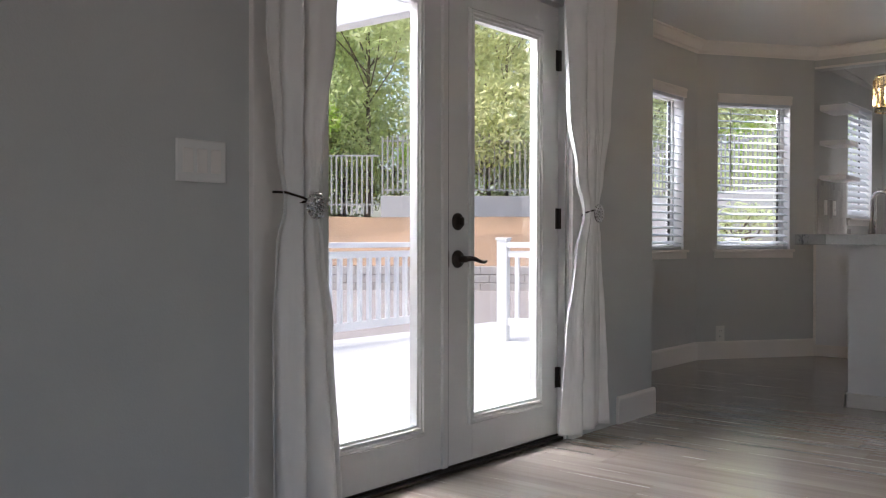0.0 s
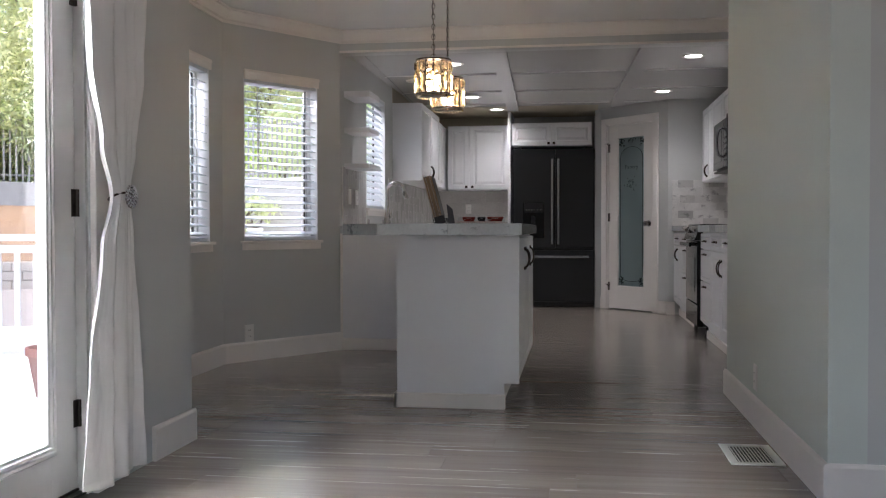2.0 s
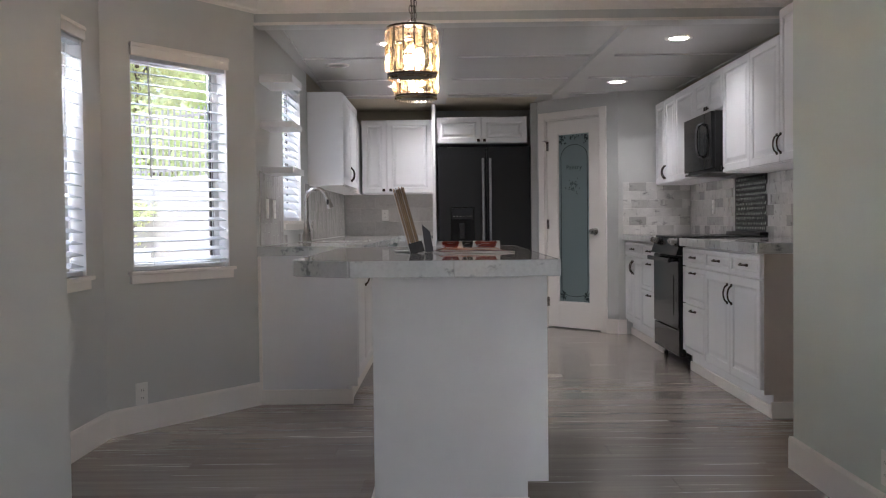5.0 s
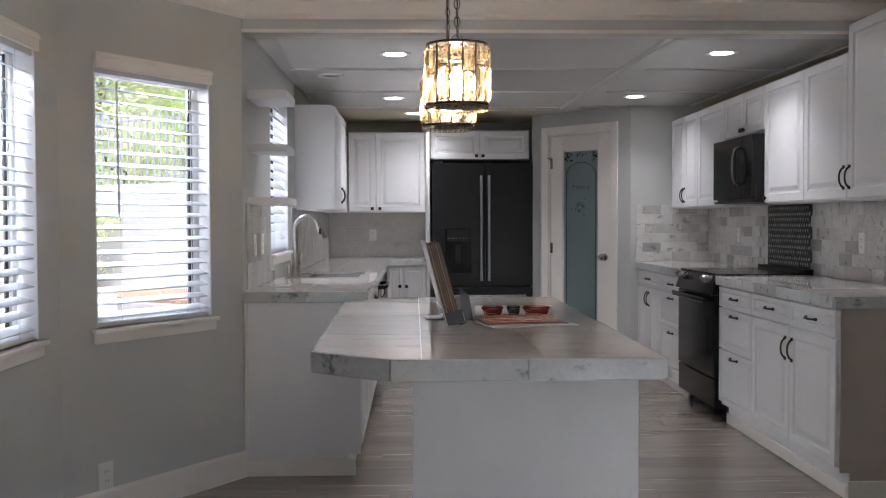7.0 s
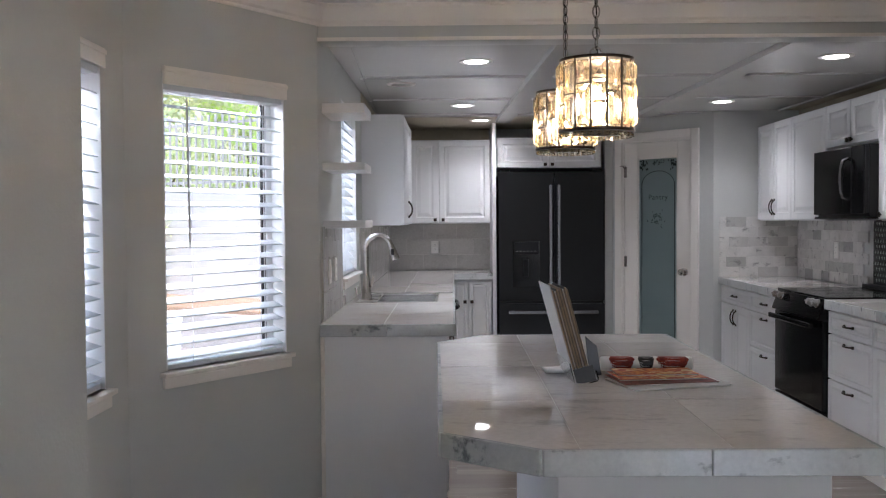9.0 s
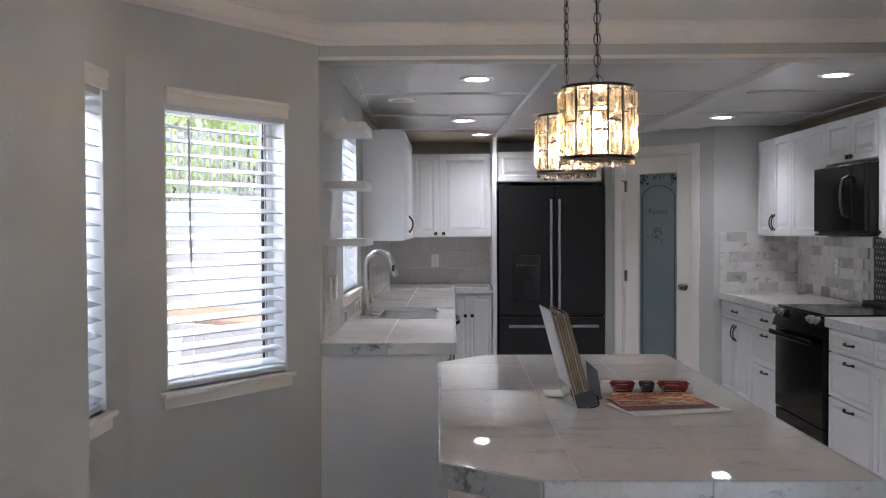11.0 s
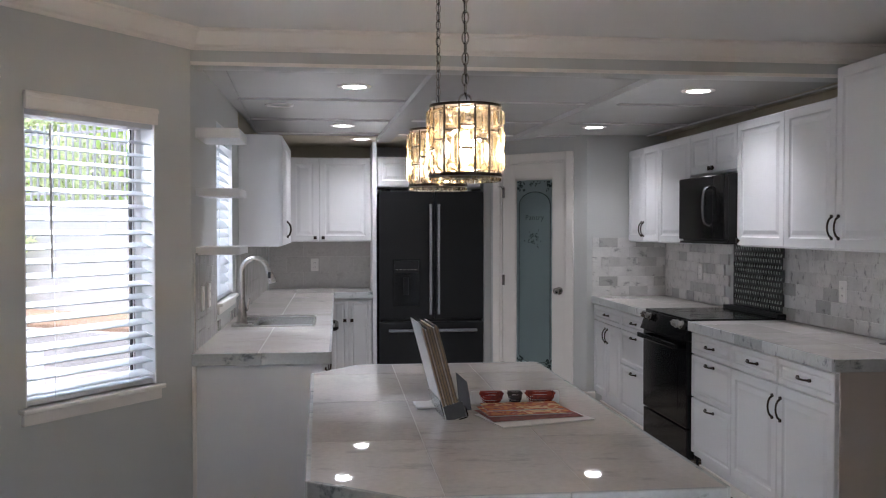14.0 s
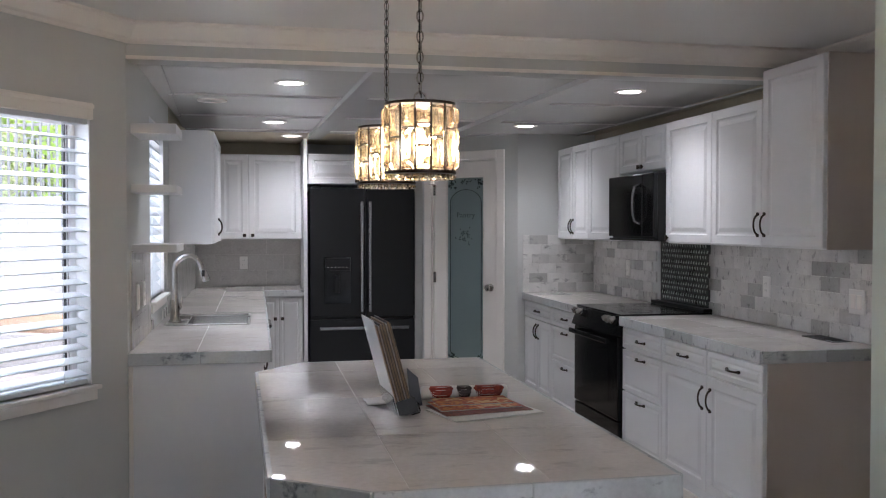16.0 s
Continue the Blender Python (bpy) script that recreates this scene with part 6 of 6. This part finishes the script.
for s_, r_, h_ in ((3.0, 1.4, 2.6), (6.0, 1.3, 2.4), (9.5, 1.5, 2.8), (12.5, 1.3, 2.4)):
    v = mn @ Vector((s_, 1.8, 0))
    tree(v.x, v.y, 0.6, h_, r_, 2600, LEAFA if s_ < 7 else LEAFC, 60 + int(s_), "leafy green shrub behind the garden wall", leaf=0.12)
v = mn @ Vector((7.6, -0.8, 0))
tree(v.x, v.y, 0.2, 1.2, 0.6, 900, LEAFA, 77, "small green shrub on the earth ledge", leaf=0.09)
# banana-like plant with broad leaves
x, y = yard(27.0, -5.6)
t = thing("banana_plant", (x, y, height(27, 0)), "tall broad-leaved plant with drooping bright leaves", "plant")
bm = bmesh.new()
tube(bm, [(x, y, 1.2), (x + 0.1, y, 3.2), (x, y + 0.1, 4.8)], [0.20, 0.16, 0.10], 8)
part("stem", bm, BARK, t, smooth=True)
rg = random.Random(8)
for i in range(13):
    a, ln = i * 2.4, rg.uniform(1.6, 2.6)
    bm = bmesh.new()
    rowsv = []
    for k in range(9):
        u = k / 8
        c = Vector((x + ln * u * math.cos(a) * 0.8, y + ln * u * math.sin(a) * 0.8, 4.6 + 1.9 * u - 2.6 * u * u + 0.5 * rg.random() * 0))
        wv = 0.26 * math.sin(math.pi * min(1, 0.08 + u * 0.92)) + 0.01
        s = Vector((-math.sin(a), math.cos(a), 0)) * wv
        rowsv.append([bm.verts.new(c - s - Vector((0, 0, 0.08))), bm.verts.new(c), bm.verts.new(c + s - Vector((0, 0, 0.08)))])
    for p0, p1 in zip(rowsv, rowsv[1:]):
        for j in range(2):
            bm.faces.new((p0[j], p0[j + 1], p1[j + 1], p1[j]))
    part("leaf", bm, LEAFC, t, "broad bright green leaf", smooth=True)

# clay pot on the deck
t = thing("clay_pot", (-3.42, 5.95, -0.09), "red-brown clay plant pot standing on the deck", "plant pot")
part("pot", lathe(bmesh.new(), [(0.0, 0.0), (0.11, 0.0), (0.125, 0.02), (0.165, 0.25), (0.18, 0.255), (0.18, 0.30), (0.165, 0.30), (0.155, 0.24), (0.0, 0.23)], (-3.42, 5.95, -0.09), 28), paint("fired_clay", (0.17, 0.055, 0.04), 0.75, grain=30, vary=0.2, patch=6, bump=0.2), t, smooth=True)
part("soil", lathe(bmesh.new(), [(0.0, 0.236), (0.15, 0.234)], (-3.42, 5.95, -0.09), 24), MULCH, t, "dry earth")

# ---- backsplash tiles ----


def splash(name, n, origin, w, h, tw, th, label, holes=(), skip=(), mat=None, seed=1, upright=False):
    """Brick-bonded marble tiles on a wall; holes are (x0, x1, y0, y1) left bare."""
    m = face_to(n, origin)
    t = thing(name, m @ Vector((w / 2, 0, 0)), label, "backsplash", kind="structure")
    bm = bmesh.new()
    rg = random.Random(seed)
    cells = []
    rows_ = int(math.ceil((w if upright else h) / th))
    for r in range(rows_):
        p = -tw * (0.5 if r % 2 else 0.0) - rg.choice((0.0, 0.0, 0.02))
        end = h if upright else w
        while p < end:
            a, b, c, d = max(p, 0), min(p + tw, end), r * th, min((r + 1) * th, w if upright else h)
            if upright:
                a, b, c, d = c, d, a, b
            if b - a > 0.012 and d - c > 0.012 and not any(a < x1 - 0.01 and b > x0 + 0.01 and c < y1 - 0.01 and d > y0 + 0.01 for x0, x1, y0, y1 in holes):
                cells.append((a, b, c, d))
            p += tw
    for a, b, c, d in cells:
        box(bm, a, b, c, d, 0.0008, 0.0055, m=m)
    part("grout_bed", bm, GROUT, t, "pale grout")
    for a, b, c, d in cells:
        bm = rings(bmesh.new(), b - a - 0.002, d - c - 0.002, [(0, 0.004), (0, 0.0085), (0.0012, 0.0097)], m @ Matrix.Translation((a + 0.001, c + 0.001, rg.uniform(0, 0.0004))), back=False)
        part("tile", bm, mat or SPLASH, t)
    return t, m


# mosaic panel sits between y 8.676 and 9.38
splash("backsplash_range", (-1, 0, 0), (1.099, 10.655, 0.903), 3.545, 0.437, 0.152, 0.0728, "pale grey marble subway tile backsplash", holes=[(10.655 - 9.38, 10.655 - 8.676, 0, 0.5)], seed=2)
splash("backsplash_range_end", (0, -1, 0), (0.482, 10.659, 0.903), 0.606, 0.466, 0.152, 0.0777, "pale grey marble subway tile backsplash", seed=3)
splash("backsplash_back", (0, -1, 0), (-2.16, 11.949, 0.902), 0.912, 0.425, 0.305, 0.142, "grey marble tile backsplash behind the back counter", seed=4, mat=SPLASHB)
splash("backsplash_sink", (1, 0, 0), (-2.179, 7.62, 0.902), 4.3, 0.432, 0.152, 0.072, "pale marble mosaic tile backsplash under the shelves", holes=[(0.755, 1.605, 0.06, 0.5)], seed=5, upright=True, mat=SPLASHB)

m = face_to((-1, 0, 0), (1.099, 9.378, 0.903))
t = thing("mosaic_panel", m @ Vector((0.35, 0, 0)), "dark green-grey glass mosaic panel behind the range", "mosaic", kind="structure")
part("backing", boxes((0, 0.70, 0, 0.437, 0.0005, 0.004), m=m), BLACKM, t, "dark mosaic backing")
MOS = marble("glass_mosaic", (0.085, 0.105, 0.095), (0.03, 0.04, 0.035), 0.10, 30.0, 0.5, 0.6)
PEARL = marble("pearl_mosaic", (0.62, 0.68, 0.61), (0.30, 0.35, 0.31), 0.12, 30.0, 0.3, 0.4)
bm = bmesh.new()
hexa = [(0.0, -0.017), (0.0135, -0.009), (0.0135, 0.009), (0.0, 0.017), (-0.0135, 0.009), (-0.0135, -0.009)]
lo = [bm.verts.new((x, y, 0.003)) for x, y in hexa]
hi = [bm.verts.new((x * 0.86, y * 0.9, 0.0085)) for x, y in hexa]
for k in range(6):
    bm.faces.new((lo[k], lo[(k + 1) % 6], hi[(k + 1) % 6], hi[k]))
bm.faces.new(hi)
me1 = mesh_of("mosaic_piece", bm, MOS)
me2 = mesh_of("mosaic_dash", rings(bmesh.new(), 0.0075, 0.021, [(0, 0.003), (0.001, 0.0092), (0.002, 0.0102)], Matrix.Translation((-0.00375, -0.0105, 0)), back=False), PEARL)
for r in range(12):
    for c in range(20):
        x, y = 0.020 + c * 0.0352 - (0.0176 if r % 2 else 0), 0.020 + r * 0.0355
        if x < 0.014:
            continue
        for dx, dy, me, turn in ((0, 0, me1, 0), (0.0176, 0.001, me2, 38 if r % 2 else -38)):
            if y + dy > 0.425 or x + dx > 0.686:
                continue
            ob = new("mosaic_piece" if me is me1 else "mosaic_dash", me)
            ob.parent = t
            ob.matrix_basis = Matrix.Translation(-ORIGIN[t]) @ m @ Matrix.Translation((x + dx, y + dy, 0)) @ Matrix.Rotation(radians(turn), 4, "Z")

# ---- floor planks, last ----
EDGE_LINE = [(-3.15, -2.185), (4.694, -2.185), (4.734, -2.27), (5.52, -2.83), (6.80, -2.83), (7.60, -2.26), (12.1, -2.26)]


def left_edge(y):
    for (y0, x0), (y1, x1) in zip(EDGE_LINE, EDGE_LINE[1:]):
        if y <= y1:
            return x0 + (x1 - x0) * max(0, y - y0) / (y1 - y0)
    return EDGE_LINE[-1][1]


bm = prism(bmesh.new(), [(x, y) for y, x in EDGE_LINE][::-1] + [(3.75, -3.15), (3.75, 12.1)], -0.12, -0.004)
floor = solid("floor", bm, GAP, "grey-brown wood-look vinyl plank floor with satin sheen", "floor")
PW, PL = 0.182, 1.22
plank_me = mesh_of("plank", boxes((0, PL - 0.0015, 0, PW - 0.0007, -0.006, 0.0)), FLOOR)
rest = bmesh.new()
rng = random.Random(5)
rows = int(15.2 / PW) + 1
for r in range(rows):
    y = -3.1 + r * PW
    ye = y + PW - 0.0007
    l0, l1 = left_edge(y) + 0.01, left_edge(ye) + 0.01
    x = -3.05 - rng.random() * PL
    while x < 3.7:
        xe = min(x + PL - 0.0015, 3.7)
        near = 3.2 < y < 11.6 and -3.3 < x < 1.0 and x + PL > -2.7
        if xe > max(l0, l1) + 0.01:
            if near and x > max(l0, l1):
                ob = new("plank", plank_me)
                ob.parent = floor
                ob.location = (x, y, 0)
            else:
                cut = prism(bmesh.new() if near else rest, [(max(x, l0), y), (xe, y), (xe, ye), (max(x, l1), ye)], -0.006, 0.0)
                if near:
                    ob = new("plank", mesh_of("plank", cut, FLOOR))
                    ob.parent = floor
        x += PL
ob = new("plank_rest", mesh_of("plank_rest", rest, FLOOR))
ob.parent = floor
tagged(ob, kind="stuff")
